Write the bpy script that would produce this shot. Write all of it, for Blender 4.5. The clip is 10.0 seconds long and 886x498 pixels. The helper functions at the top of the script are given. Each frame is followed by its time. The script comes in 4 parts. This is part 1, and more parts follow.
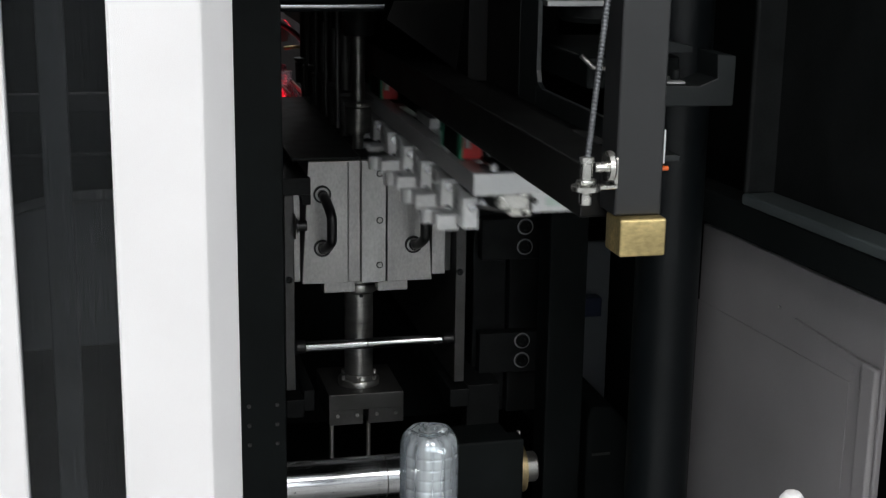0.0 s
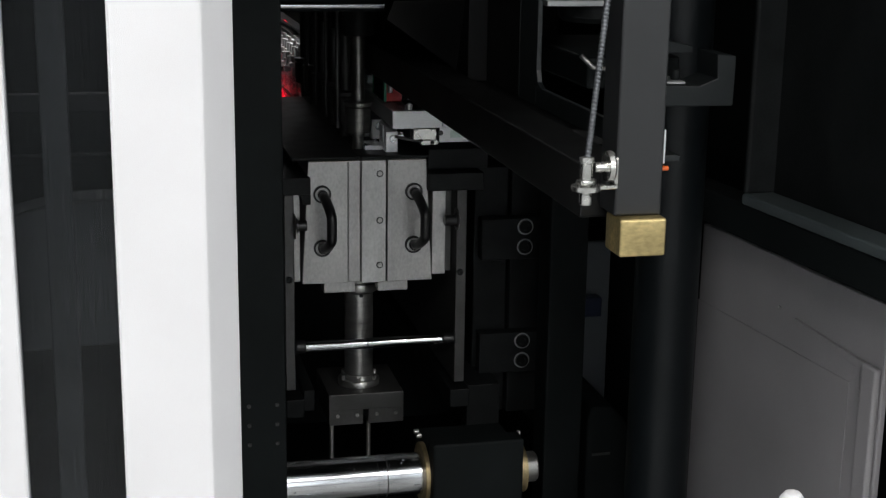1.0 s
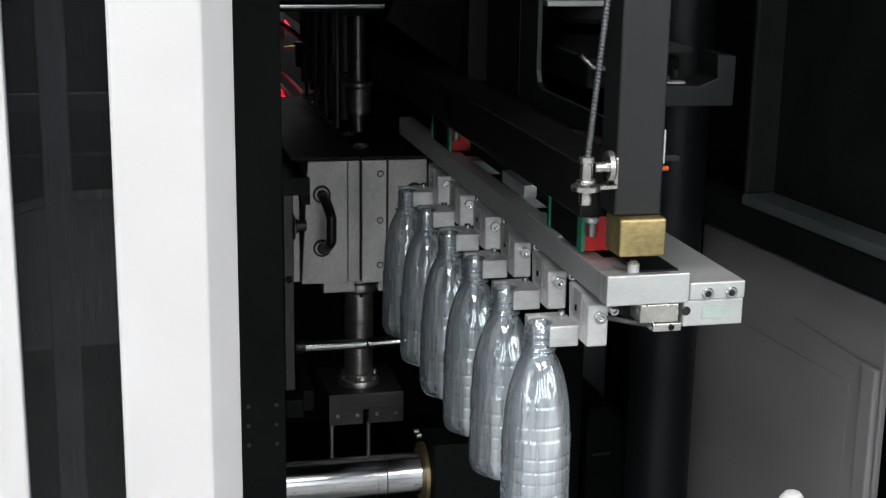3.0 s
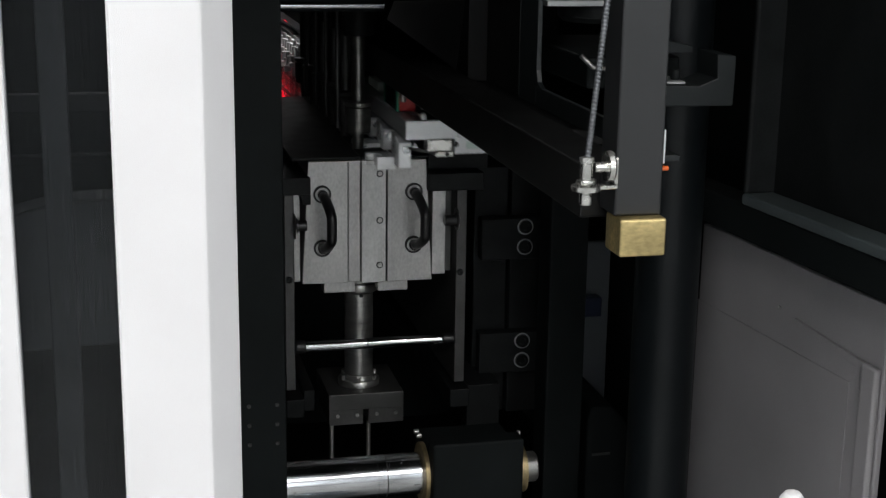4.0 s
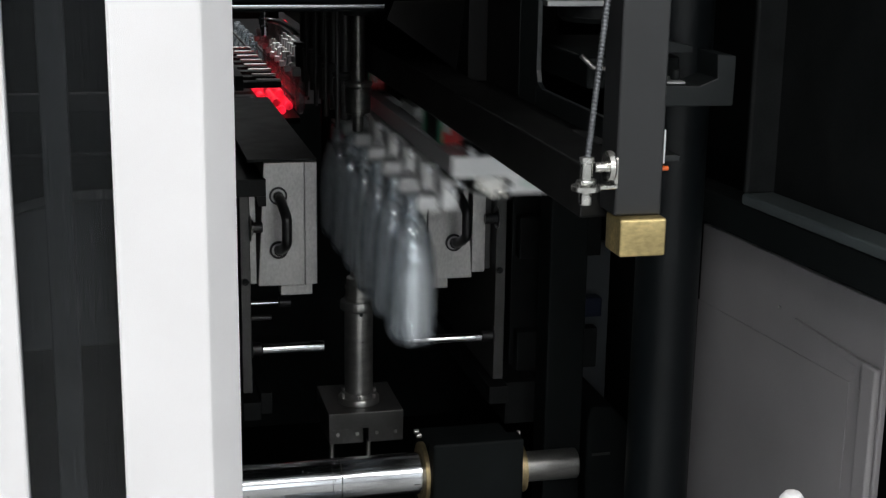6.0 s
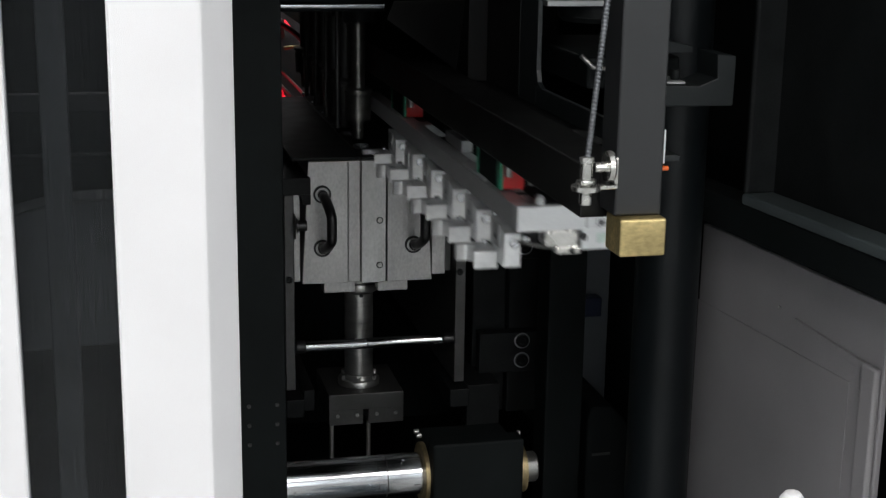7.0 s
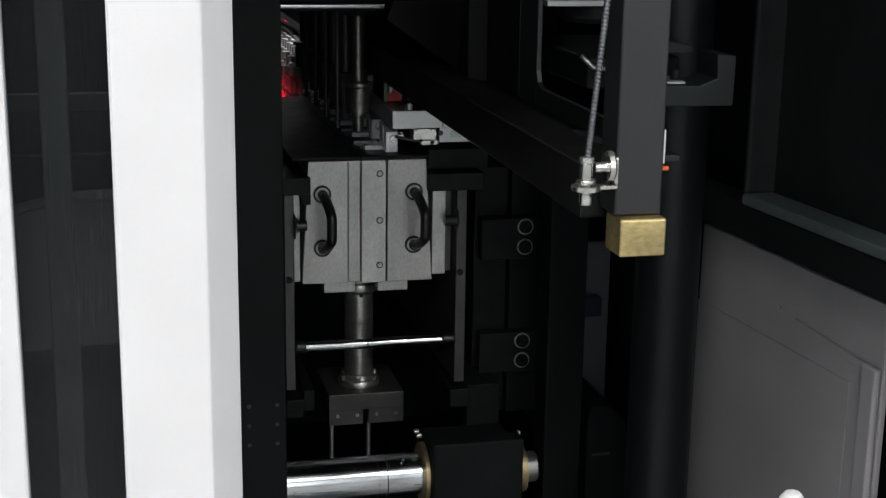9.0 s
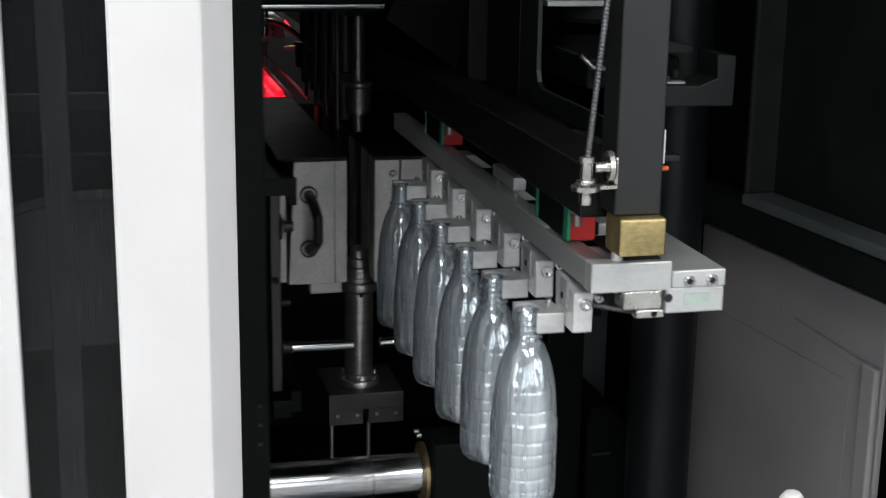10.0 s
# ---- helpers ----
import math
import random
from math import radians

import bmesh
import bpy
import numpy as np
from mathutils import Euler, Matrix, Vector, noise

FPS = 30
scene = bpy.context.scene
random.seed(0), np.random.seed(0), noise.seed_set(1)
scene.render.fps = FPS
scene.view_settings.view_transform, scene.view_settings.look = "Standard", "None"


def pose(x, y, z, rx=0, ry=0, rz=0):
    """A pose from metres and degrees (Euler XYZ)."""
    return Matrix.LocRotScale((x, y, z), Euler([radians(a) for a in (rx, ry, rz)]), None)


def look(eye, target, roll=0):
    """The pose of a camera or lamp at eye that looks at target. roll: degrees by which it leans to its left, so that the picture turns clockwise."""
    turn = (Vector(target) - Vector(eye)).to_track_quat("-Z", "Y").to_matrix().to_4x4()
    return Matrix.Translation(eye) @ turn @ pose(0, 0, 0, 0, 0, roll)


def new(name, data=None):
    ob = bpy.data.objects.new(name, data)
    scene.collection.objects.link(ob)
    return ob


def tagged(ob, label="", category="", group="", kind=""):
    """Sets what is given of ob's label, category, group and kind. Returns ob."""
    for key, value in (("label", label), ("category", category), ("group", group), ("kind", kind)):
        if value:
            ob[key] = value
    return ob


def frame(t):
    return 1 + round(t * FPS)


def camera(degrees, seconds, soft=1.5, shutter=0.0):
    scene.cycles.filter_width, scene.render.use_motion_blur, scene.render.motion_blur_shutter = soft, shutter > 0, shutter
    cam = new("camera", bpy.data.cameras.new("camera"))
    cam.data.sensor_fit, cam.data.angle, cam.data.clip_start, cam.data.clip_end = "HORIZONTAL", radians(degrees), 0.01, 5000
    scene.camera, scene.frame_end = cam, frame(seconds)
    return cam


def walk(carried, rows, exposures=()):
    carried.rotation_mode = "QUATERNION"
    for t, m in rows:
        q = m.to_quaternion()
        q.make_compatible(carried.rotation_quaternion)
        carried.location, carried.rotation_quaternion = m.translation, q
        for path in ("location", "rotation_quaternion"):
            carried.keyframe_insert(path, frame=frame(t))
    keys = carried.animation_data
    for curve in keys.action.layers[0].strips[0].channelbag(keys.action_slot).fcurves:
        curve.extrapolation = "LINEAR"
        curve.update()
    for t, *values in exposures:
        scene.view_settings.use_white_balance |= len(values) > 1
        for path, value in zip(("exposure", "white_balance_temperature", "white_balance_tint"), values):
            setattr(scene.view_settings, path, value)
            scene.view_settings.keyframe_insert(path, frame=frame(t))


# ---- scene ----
# ---- camera ----
YAW, PITCH, ROLL = radians(13.36), radians(-14.15), 0.85
EYE = Vector((0.0, 0.0, 1.55))
AIM = EYE + Vector((math.sin(YAW) * math.cos(PITCH), math.cos(YAW) * math.cos(PITCH), math.sin(PITCH)))
cam = camera(34.82, 10.0, soft=1.35, shutter=0.6)
walk(cam, [(0.0, look(EYE, AIM, ROLL)), (10.0, look(EYE, AIM, ROLL))], exposures=[(0.0, -0.1), (10.0, -0.1)])

# ---- world and hall lights ----
world = bpy.data.worlds.new("hall_air")
scene.world = world
world.use_nodes = True
world.node_tree.nodes["Background"].inputs["Color"].default_value = (0.75, 0.85, 1.0, 1)
world.node_tree.nodes["Background"].inputs["Strength"].default_value = 0.05


def hall_lamp(x, y, z, sx, sy, watts, target):
    data = bpy.data.lights.new("hall_lamp", "AREA")
    data.shape, data.size, data.size_y, data.energy, data.color = "RECTANGLE", sx, sy, watts, (1.0, 0.985, 0.965)
    ob = new("hall_lamp", data)
    ob.matrix_world = look((x, y, z), target)
    return ob


hall_lamp(1.4, -2.9, 4.2, 1.5, 0.5, 46, (0.3, 1.8, 1.1))
# rear lamp added to brighten the preform holders behind the moulds
hall_lamp(0.4, 4.6, 5.4, 1.2, 0.5, 260, (0.4, 3.6, 1.2))
hall_lamp(2.6, -4.6, 4.4, 1.5, 0.5, 36, (0.3, 1.8, 1.1))
# lamp added from the left to brighten the grippers' sides and the bottles
hall_lamp(-1.2, -3.2, 3.9, 1.5, 0.5, 46, (0.3, 1.6, 1.1))
# steep lamp added to grade the light down the side sheet
hall_lamp(-1.3, -0.3, 5.5, 2.0, 0.9, 135, (0.4, 1.4, 0.9))

# ---- materials ----


def material(name, color, rough=0.5, metal=0.0, vary=0.25, scale=40.0, bump=0.05, fine=400.0, stretch=(1, 1, 1), spec=0.5, per_object=0.0):
    """A surface with stains at one scale and grain at another."""
    mat = bpy.data.materials.new(name)
    mat.use_nodes = True
    n, l = mat.node_tree.nodes, mat.node_tree.links
    b = n["Principled BSDF"]
    b.inputs["Metallic"].default_value = metal
    b.inputs["Specular IOR Level"].default_value = spec
    tc = n.new("ShaderNodeTexCoord")
    mp = n.new("ShaderNodeMapping")
    mp.inputs["Scale"].default_value = stretch
    l.new(tc.outputs["Object"], mp.inputs["Vector"])
    big = n.new("ShaderNodeTexNoise")
    big.inputs["Scale"].default_value, big.inputs["Detail"].default_value = scale, 6
    l.new(mp.outputs["Vector"], big.inputs["Vector"])
    small = n.new("ShaderNodeTexNoise")
    small.inputs["Scale"].default_value, small.inputs["Detail"].default_value = fine, 3
    l.new(mp.outputs["Vector"], small.inputs["Vector"])
    ramp = n.new("ShaderNodeValToRGB")
    ramp.color_ramp.elements[0].position, ramp.color_ramp.elements[1].position = 0.3, 0.7
    ramp.color_ramp.elements[0].color = (*[c * (1 - vary) for c in color], 1)
    ramp.color_ramp.elements[1].color = (*[min(1, c * (1 + vary * 0.6)) for c in color], 1)
    l.new(big.outputs["Fac"], ramp.inputs["Fac"])
    speck = n.new("ShaderNodeMapRange")
    speck.inputs["From Min"].default_value, speck.inputs["From Max"].default_value = 0.3, 0.7
    speck.inputs["To Min"].default_value, speck.inputs["To Max"].default_value = 1 - vary * 0.5, 1 + vary * 0.4
    l.new(small.outputs["Fac"], speck.inputs["Value"])
    grain = n.new("ShaderNodeVectorMath")
    grain.operation = "SCALE"
    l.new(ramp.outputs["Color"], grain.inputs[0])
    l.new(speck.outputs["Result"], grain.inputs["Scale"])
    last = grain.outputs["Vector"]
    if per_object:
        info = n.new("ShaderNodeObjectInfo")
        hsv = n.new("ShaderNodeHueSaturation")
        mr = n.new("ShaderNodeMapRange")
        mr.inputs["To Min"].default_value, mr.inputs["To Max"].default_value = 1 - per_object, 1 + per_object
        l.new(info.outputs["Random"], mr.inputs["Value"])
        l.new(mr.outputs["Result"], hsv.inputs["Value"])
        l.new(last, hsv.inputs["Color"])
        last = hsv.outputs["Color"]
    l.new(last, b.inputs["Base Color"])
    rr = n.new("ShaderNodeMapRange")
    rr.inputs["To Min"].default_value, rr.inputs["To Max"].default_value = max(0.02, rough - 0.12), min(1, rough + 0.12)
    l.new(big.outputs["Fac"], rr.inputs["Value"])
    l.new(rr.outputs["Result"], b.inputs["Roughness"])
    bp = n.new("ShaderNodeBump")
    bp.inputs["Strength"].default_value, bp.inputs["Distance"].default_value = bump, 0.001
    l.new(small.outputs["Fac"], bp.inputs["Height"])
    l.new(bp.outputs["Normal"], b.inputs["Normal"])
    return mat


def glowing(name, color, strength, uneven=0.0):
    mat = bpy.data.materials.new(name)
    mat.use_nodes = True
    b = mat.node_tree.nodes["Principled BSDF"]
    b.inputs["Base Color"].default_value = (*[c * 0.4 for c in color], 1)
    b.inputs["Emission Color"].default_value = (*color, 1)
    b.inputs["Emission Strength"].default_value = strength
    if uneven:
        n, l = mat.node_tree.nodes, mat.node_tree.links
        tc = n.new("ShaderNodeTexCoord")
        spots = n.new("ShaderNodeTexNoise")
        spots.inputs["Scale"].default_value, spots.inputs["Detail"].default_value = uneven, 3
        mr = n.new("ShaderNodeMapRange")
        mr.inputs["From Min"].default_value, mr.inputs["From Max"].default_value = 0.35, 0.65
        mr.inputs["To Min"].default_value, mr.inputs["To Max"].default_value = strength * 0.25, strength * 1.6
        l.new(tc.outputs["Object"], spots.inputs["Vector"])
        l.new(spots.outputs["Fac"], mr.inputs["Value"])
        l.new(mr.outputs["Result"], b.inputs["Emission Strength"])
    return mat


def clear_plastic(name, tint, body, gloss_rough, wobble=0.0, gloss=(0.05, 0.6)):
    """Thin clear plastic: mostly see-through, with a faint milky body and gloss."""
    mat = bpy.data.materials.new(name)
    mat.use_nodes = True
    n, l = mat.node_tree.nodes, mat.node_tree.links
    out = n["Material Output"]
    b = n["Principled BSDF"]
    b.inputs["Base Color"].default_value = (*tint, 1)
    b.inputs["Roughness"].default_value = 0.5
    b.inputs["Specular IOR Level"].default_value = 0.0
    tr = n.new("ShaderNodeBsdfTransparent")
    tr.inputs["Color"].default_value = (0.96, 0.97, 0.98, 1)
    noise_t = n.new("ShaderNodeTexNoise")
    noise_t.inputs["Scale"].default_value = 45
    mr = n.new("ShaderNodeMapRange")
    mr.inputs["To Min"].default_value, mr.inputs["To Max"].default_value = body * 0.25, body * 1.75
    l.new(noise_t.outputs["Fac"], mr.inputs["Value"])
    mix = n.new("ShaderNodeMixShader")
    l.new(mr.outputs["Result"], mix.inputs["Fac"])
    l.new(tr.outputs["BSDF"], mix.inputs[1])
    if wobble:
        tl = n.new("ShaderNodeBsdfTranslucent")
        tl.inputs["Color"].default_value = (*tint, 1)
        soft_mix = n.new("ShaderNodeMixShader")
        soft_mix.inputs["Fac"].default_value = 0.2
        l.new(b.outputs["BSDF"], soft_mix.inputs[1])
        l.new(tl.outputs["BSDF"], soft_mix.inputs[2])
        l.new(soft_mix.outputs["Shader"], mix.inputs[2])
    else:
        l.new(b.outputs["BSDF"], mix.inputs[2])
    gl = n.new("ShaderNodeBsdfGlossy")
    gl.inputs["Roughness"].default_value = gloss_rough
    if wobble:
        gl.inputs["Color"].default_value = (0.88, 0.95, 1.0, 1)
    if wobble:
        tc = n.new("ShaderNodeTexCoord")
        wave = n.new("ShaderNodeTexNoise")
        wave.inputs["Scale"].default_value, wave.inputs["Detail"].default_value = 60, 1
        mp = n.new("ShaderNodeMapping")
        mp.inputs["Scale"].default_value = (2.0, 2.0, 0.10)
        l.new(tc.outputs["Object"], mp.inputs["Vector"])
        l.new(mp.outputs["Vector"], noise_t.inputs["Vector"])
        ripple = n.new("ShaderNodeMapping")
        ripple.inputs["Scale"].default_value = (1.0, 1.0, 0.5)
        l.new(tc.outputs["Object"], ripple.inputs["Vector"])
        l.new(ripple.outputs["Vector"], wave.inputs["Vector"])
        mr.inputs["From Min"].default_value, mr.inputs["From Max"].default_value = 0.3, 0.7
        # milky streaks stand in for reflections: strong on the wall, weak towards the neck
        xyz = n.new("ShaderNodeSeparateXYZ")
        haze = n.new("ShaderNodeMapRange")
        haze.inputs["From Min"].default_value, haze.inputs["From Max"].default_value = 0.10, 0.17
        haze.inputs["To Min"].default_value, haze.inputs["To Max"].default_value = 1.15, 0.45
        l.new(tc.outputs["Object"], xyz.inputs["Vector"])
        l.new(xyz.outputs["Z"], haze.inputs["Value"])
        both = n.new("ShaderNodeMath")
        both.operation, both.use_clamp = "MULTIPLY", True
        l.new(mr.outputs["Result"], both.inputs[0])
        l.new(haze.outputs["Result"], both.inputs[1])
        l.new(both.outputs["Value"], mix.inputs["Fac"])
        bp = n.new("ShaderNodeBump")
        bp.inputs["Strength"].default_value, bp.inputs["Distance"].default_value = wobble, 0.004
        l.new(wave.outputs["Fac"], bp.inputs["Height"])
        l.new(bp.outputs["Normal"], gl.inputs["Normal"])
    lw = n.new("ShaderNodeLayerWeight")
    lw.inputs["Blend"].default_value = 0.35
    lr = n.new("ShaderNodeMapRange")
    lr.inputs["To Min"].default_value, lr.inputs["To Max"].default_value = gloss
    l.new(lw.outputs["Facing"], lr.inputs["Value"])
    mix2 = n.new("ShaderNodeMixShader")
    l.new(lr.outputs["Result"], mix2.inputs["Fac"])
    l.new(mix.outputs["Shader"], mix2.inputs[1])
    l.new(gl.outputs["BSDF"], mix2.inputs[2])
    l.new(mix2.outputs["Shader"], out.inputs["Surface"])
    return mat


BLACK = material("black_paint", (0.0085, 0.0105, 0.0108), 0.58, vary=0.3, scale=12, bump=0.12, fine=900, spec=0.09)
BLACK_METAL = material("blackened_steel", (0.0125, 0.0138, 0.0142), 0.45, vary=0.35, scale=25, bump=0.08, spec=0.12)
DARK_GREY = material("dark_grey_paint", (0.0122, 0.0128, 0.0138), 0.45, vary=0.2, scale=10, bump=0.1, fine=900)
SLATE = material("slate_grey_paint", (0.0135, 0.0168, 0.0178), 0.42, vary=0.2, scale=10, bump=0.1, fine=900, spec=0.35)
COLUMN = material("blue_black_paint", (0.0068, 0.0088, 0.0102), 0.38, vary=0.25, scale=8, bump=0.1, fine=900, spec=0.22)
RAIL_LIT_GREY = material("rail_grey_paint", (0.075, 0.09, 0.093), 0.4, vary=0.2, scale=10, bump=0.1, fine=900)
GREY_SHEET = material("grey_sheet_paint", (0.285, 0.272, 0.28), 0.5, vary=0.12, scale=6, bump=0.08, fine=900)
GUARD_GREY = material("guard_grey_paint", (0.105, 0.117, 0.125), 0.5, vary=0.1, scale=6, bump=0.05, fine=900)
WHITE = material("white_powder_paint", (0.722, 0.708, 0.716), 0.45, vary=0.04, scale=9, bump=0.15, fine=1200)
MOULD = material("mould_steel", (0.46, 0.455, 0.445), 0.4, metal=0.55, vary=0.24, scale=17, bump=0.12, fine=260, stretch=(1, 1, 0.6))
MOULD_MID = material("mould_steel_light", (0.52, 0.52, 0.51), 0.4, metal=0.55, vary=0.22, scale=17, bump=0.12, fine=260, stretch=(1, 1, 0.6))
STEEL = material("turned_steel", (0.42, 0.415, 0.40), 0.33, metal=0.9, vary=0.2, scale=30, bump=0.05, fine=300, stretch=(1, 1, 4))
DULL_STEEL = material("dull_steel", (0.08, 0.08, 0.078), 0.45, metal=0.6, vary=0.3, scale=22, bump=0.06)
CONDUIT = material("conduit_metal", (0.13, 0.135, 0.145), 0.4, metal=0.7, vary=0.2, scale=60)
CHROME = material("chrome", (0.62, 0.63, 0.65), 0.15, metal=1.0, vary=0.12, scale=30, bump=0.02, fine=200, stretch=(0.3, 1, 1))
ALU = material("milled_aluminium", (0.70, 0.71, 0.715), 0.42, metal=0.55, vary=0.1, scale=30, bump=0.05, fine=500, stretch=(0.3, 1, 1))
ALU_DARK = material("brushed_aluminium", (0.46, 0.465, 0.47), 0.42, metal=0.4, vary=0.12, scale=20, bump=0.05, fine=500, stretch=(1, 0.2, 1))
BRONZE = material("dull_bronze", (0.5, 0.4, 0.22), 0.42, metal=0.85, vary=0.3, scale=60, bump=0.08)
BRASS = material("brass", (0.6, 0.47, 0.22), 0.33, metal=0.85, vary=0.38, scale=38, bump=0.04, fine=260, stretch=(0.5, 1, 1))
GRIP = material("bright_machined_steel", (0.75, 0.755, 0.76), 0.34, metal=0.5, vary=0.15, scale=45, bump=0.12, fine=220, stretch=(0.5, 1, 1))
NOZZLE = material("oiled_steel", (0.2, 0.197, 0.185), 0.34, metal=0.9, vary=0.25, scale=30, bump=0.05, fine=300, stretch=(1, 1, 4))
NICKEL = material("nickel_plate", (0.66, 0.65, 0.62), 0.26, metal=0.95, vary=0.2, scale=60, bump=0.08, fine=300)
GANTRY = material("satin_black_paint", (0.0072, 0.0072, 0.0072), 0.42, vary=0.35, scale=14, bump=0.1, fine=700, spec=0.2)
RUBBER = material("black_rubber", (0.012, 0.012, 0.013), 0.35, vary=0.2, scale=40, bump=0.03)
RED = material("red_plastic", (0.6, 0.02, 0.02), 0.35, vary=0.1, scale=30)
GREEN = material("green_plastic", (0.02, 0.25, 0.14), 0.4, vary=0.1, scale=30)
PALE_GREEN = material("pale_green_sticker", (0.5, 0.6, 0.55), 0.5, vary=0.1, scale=50)
ORANGE = material("orange_plastic", (0.75, 0.13, 0.02), 0.4, vary=0.1)
BLUE = material("blue_plastic", (0.004, 0.009, 0.03), 0.4, vary=0.1)
CONCRETE = material("concrete_floor", (0.4, 0.4, 0.39), 0.6, vary=0.25, scale=3, bump=0.2, fine=80)
HALL_WALL = material("hall_wall_paint", (0.72, 0.73, 0.74), 0.7, vary=0.08, scale=2, bump=0.1, fine=60)
PET = clear_plastic("clear_bottle_plastic", (0.88, 0.945, 1.0), 0.48, 0.04, 0.42, (0.3, 0.95))
TINTED = clear_plastic("smoked_pane", (0.012, 0.013, 0.014), 0.45, 0.05, 0.0, (0.007, 0.2))
PREFORM = clear_plastic("preform_plastic", (0.8, 0.8, 0.8), 0.2, 0.1)
# glow of the unseen panels added for light and reflections
PANEL_GLOW = glowing("window_daylight", (0.92, 0.97, 1.0), 3.3)
RED_GLOW = glowing("red_heater_glow", (1.0, 0.015, 0.04), 1.0, 45.0)

# ---- mesh helpers ----
ORG = {}


def thing(name, at, label, category, group="", kind=""):
    ob = new(name)
    ob.location = at
    ob.empty_display_size = 0.05
    ORG[ob] = Vector(at)
    return tagged(ob, label, category, group, kind)


def part(name, bm, mat, parent, label=""):
    """Links a bmesh, given in world metres, as one mesh under a thing or a part."""
    org = ORG[parent]
    bmesh.ops.translate(bm, verts=bm.verts, vec=-org)
    me = bpy.data.meshes.new(name)
    bm.to_mesh(me)
    bm.free()
    me.materials.append(mat)
    ob = new(name, me)
    ob.parent = parent
    ORG[ob] = org
    return tagged(ob, label) if label else ob


def solid(name, bm, mat, at, label, category, group="", kind=""):
    """A thing of one mesh."""
    bmesh.ops.translate(bm, verts=bm.verts, vec=-Vector(at))
    me = bpy.data.meshes.new(name)
    bm.to_mesh(me)
    bm.free()
    me.materials.append(mat)
    ob = new(name, me)
    ob.location = at
    ORG[ob] = Vector(at)
    return tagged(ob, label, category, group, kind)


def merge(*bms):
    bm = bms[0]
    for other in bms[1:]:
        me = bpy.data.meshes.new("scrap")
        other.to_mesh(me)
        other.free()
        bm.from_mesh(me)
        bpy.data.meshes.remove(me)
    return bm


def prism(points, lo, hi, axis="y", bevel=0.0015, seg=2):
    """A solid of an outline in the other two axes, from lo to hi along the axis."""
    bm = bmesh.new()

    def at(p, d):
        return {"x": (d, p[0], p[1]), "y": (p[0], d, p[1]), "z": (p[0], p[1], d)}[axis]
    a = [bm.verts.new(at(p, lo)) for p in points]
    b = [bm.verts.new(at(p, hi)) for p in points]
    k = len(points)
    bm.faces.new(a)
    bm.faces.new(b[::-1])
    for i in range(k):
        bm.faces.new((a[i], b[i], b[(i + 1) % k], a[(i + 1) % k]))
    bmesh.ops.recalc_face_normals(bm, faces=bm.faces)
    if bevel:
        bmesh.ops.bevel(bm, geom=bm.edges[:], offset=bevel, segments=seg, affect="EDGES", clamp_overlap=True, profile=0.5)
    return bm


def box(x0, x1, y0, y1, z0, z1, bevel=0.0015, seg=2):
    return prism([(x0, z0), (x1, z0), (x1, z1), (x0, z1)], y0, y1, "y", bevel, seg)


def turned(profile, axis, at, seg=40, closed=True):
    """A solid of revolution: profile of (distance along the axis, radius)."""
    bm = bmesh.new()
    rings = []
    for d, r in profile:
        ring = []
        for i in range(seg):
            a = 2 * math.pi * i / seg
            c, s = r * math.cos(a), r * math.sin(a)
            p = {"x": (d, c, s), "y": (c, d, s), "z": (c, s, d)}[axis]
            ring.append(bm.verts.new(Vector(at) + Vector(p)))
        rings.append(ring)
    for a, b in zip(rings, rings[1:]):
        for i in range(seg):
            f = bm.faces.new((a[i], a[(i + 1) % seg], b[(i + 1) % seg], b[i]))
            f.smooth = True
    if closed:
        bm.faces.new(rings[0])
        bm.faces.new(rings[-1])
    bmesh.ops.recalc_face_normals(bm, faces=bm.faces)
    for e in bm.edges:
        if len(e.link_faces) == 2 and e.link_faces[0].normal.angle(e.link_faces[1].normal, 0) > 0.6:
            e.smooth = False
    return bm


def rod(axis, at, lo, hi, r, seg=32, cham=0.0):
    c = min(cham or r * 0.12, (hi - lo) / 3)
    return turned([(lo, r - c), (lo + c, r), (hi - c, r), (hi, r - c)], axis, at, seg)


def tube(points, r, seg=14):
    """A round bar along a bent line."""
    bm = bmesh.new()
    pts = [Vector(p) for p in points]
    rings = []
    side = None
    for i, p in enumerate(pts):
        d = (pts[min(i + 1, len(pts) - 1)] - pts[max(i - 1, 0)]).normalized()
        if side is None:
            side = d.orthogonal().normalized()
        side = (side - d * side.dot(d)).normalized()
        up = d.cross(side)
        rr = r[i] if isinstance(r, (list, tuple)) else r
        rings.append([bm.verts.new(p + rr * (math.cos(2 * math.pi * k / seg) * side + math.sin(2 * math.pi * k / seg) * up)) for k in range(seg)])
    for a, b in zip(rings, rings[1:]):
        for k in range(seg):
            bm.faces.new((a[k], a[(k + 1) % seg], b[(k + 1) % seg], b[k])).smooth = True
    bm.faces.new(rings[0][::-1])
    bm.faces.new(rings[-1])
    bmesh.ops.recalc_face_normals(bm, faces=bm.faces)
    return bm


def screw(x, y, z, r, deep=0.004):
    """A socket-head screw that faces the front."""
    return turned([(0, r), (-deep + 0.0006, r), (-deep, r - 0.0006), (-deep, r * 0.55), (-deep * 0.35, r * 0.5), (-deep * 0.35, 0.0001)], "y", (x, y, z), 20, False)


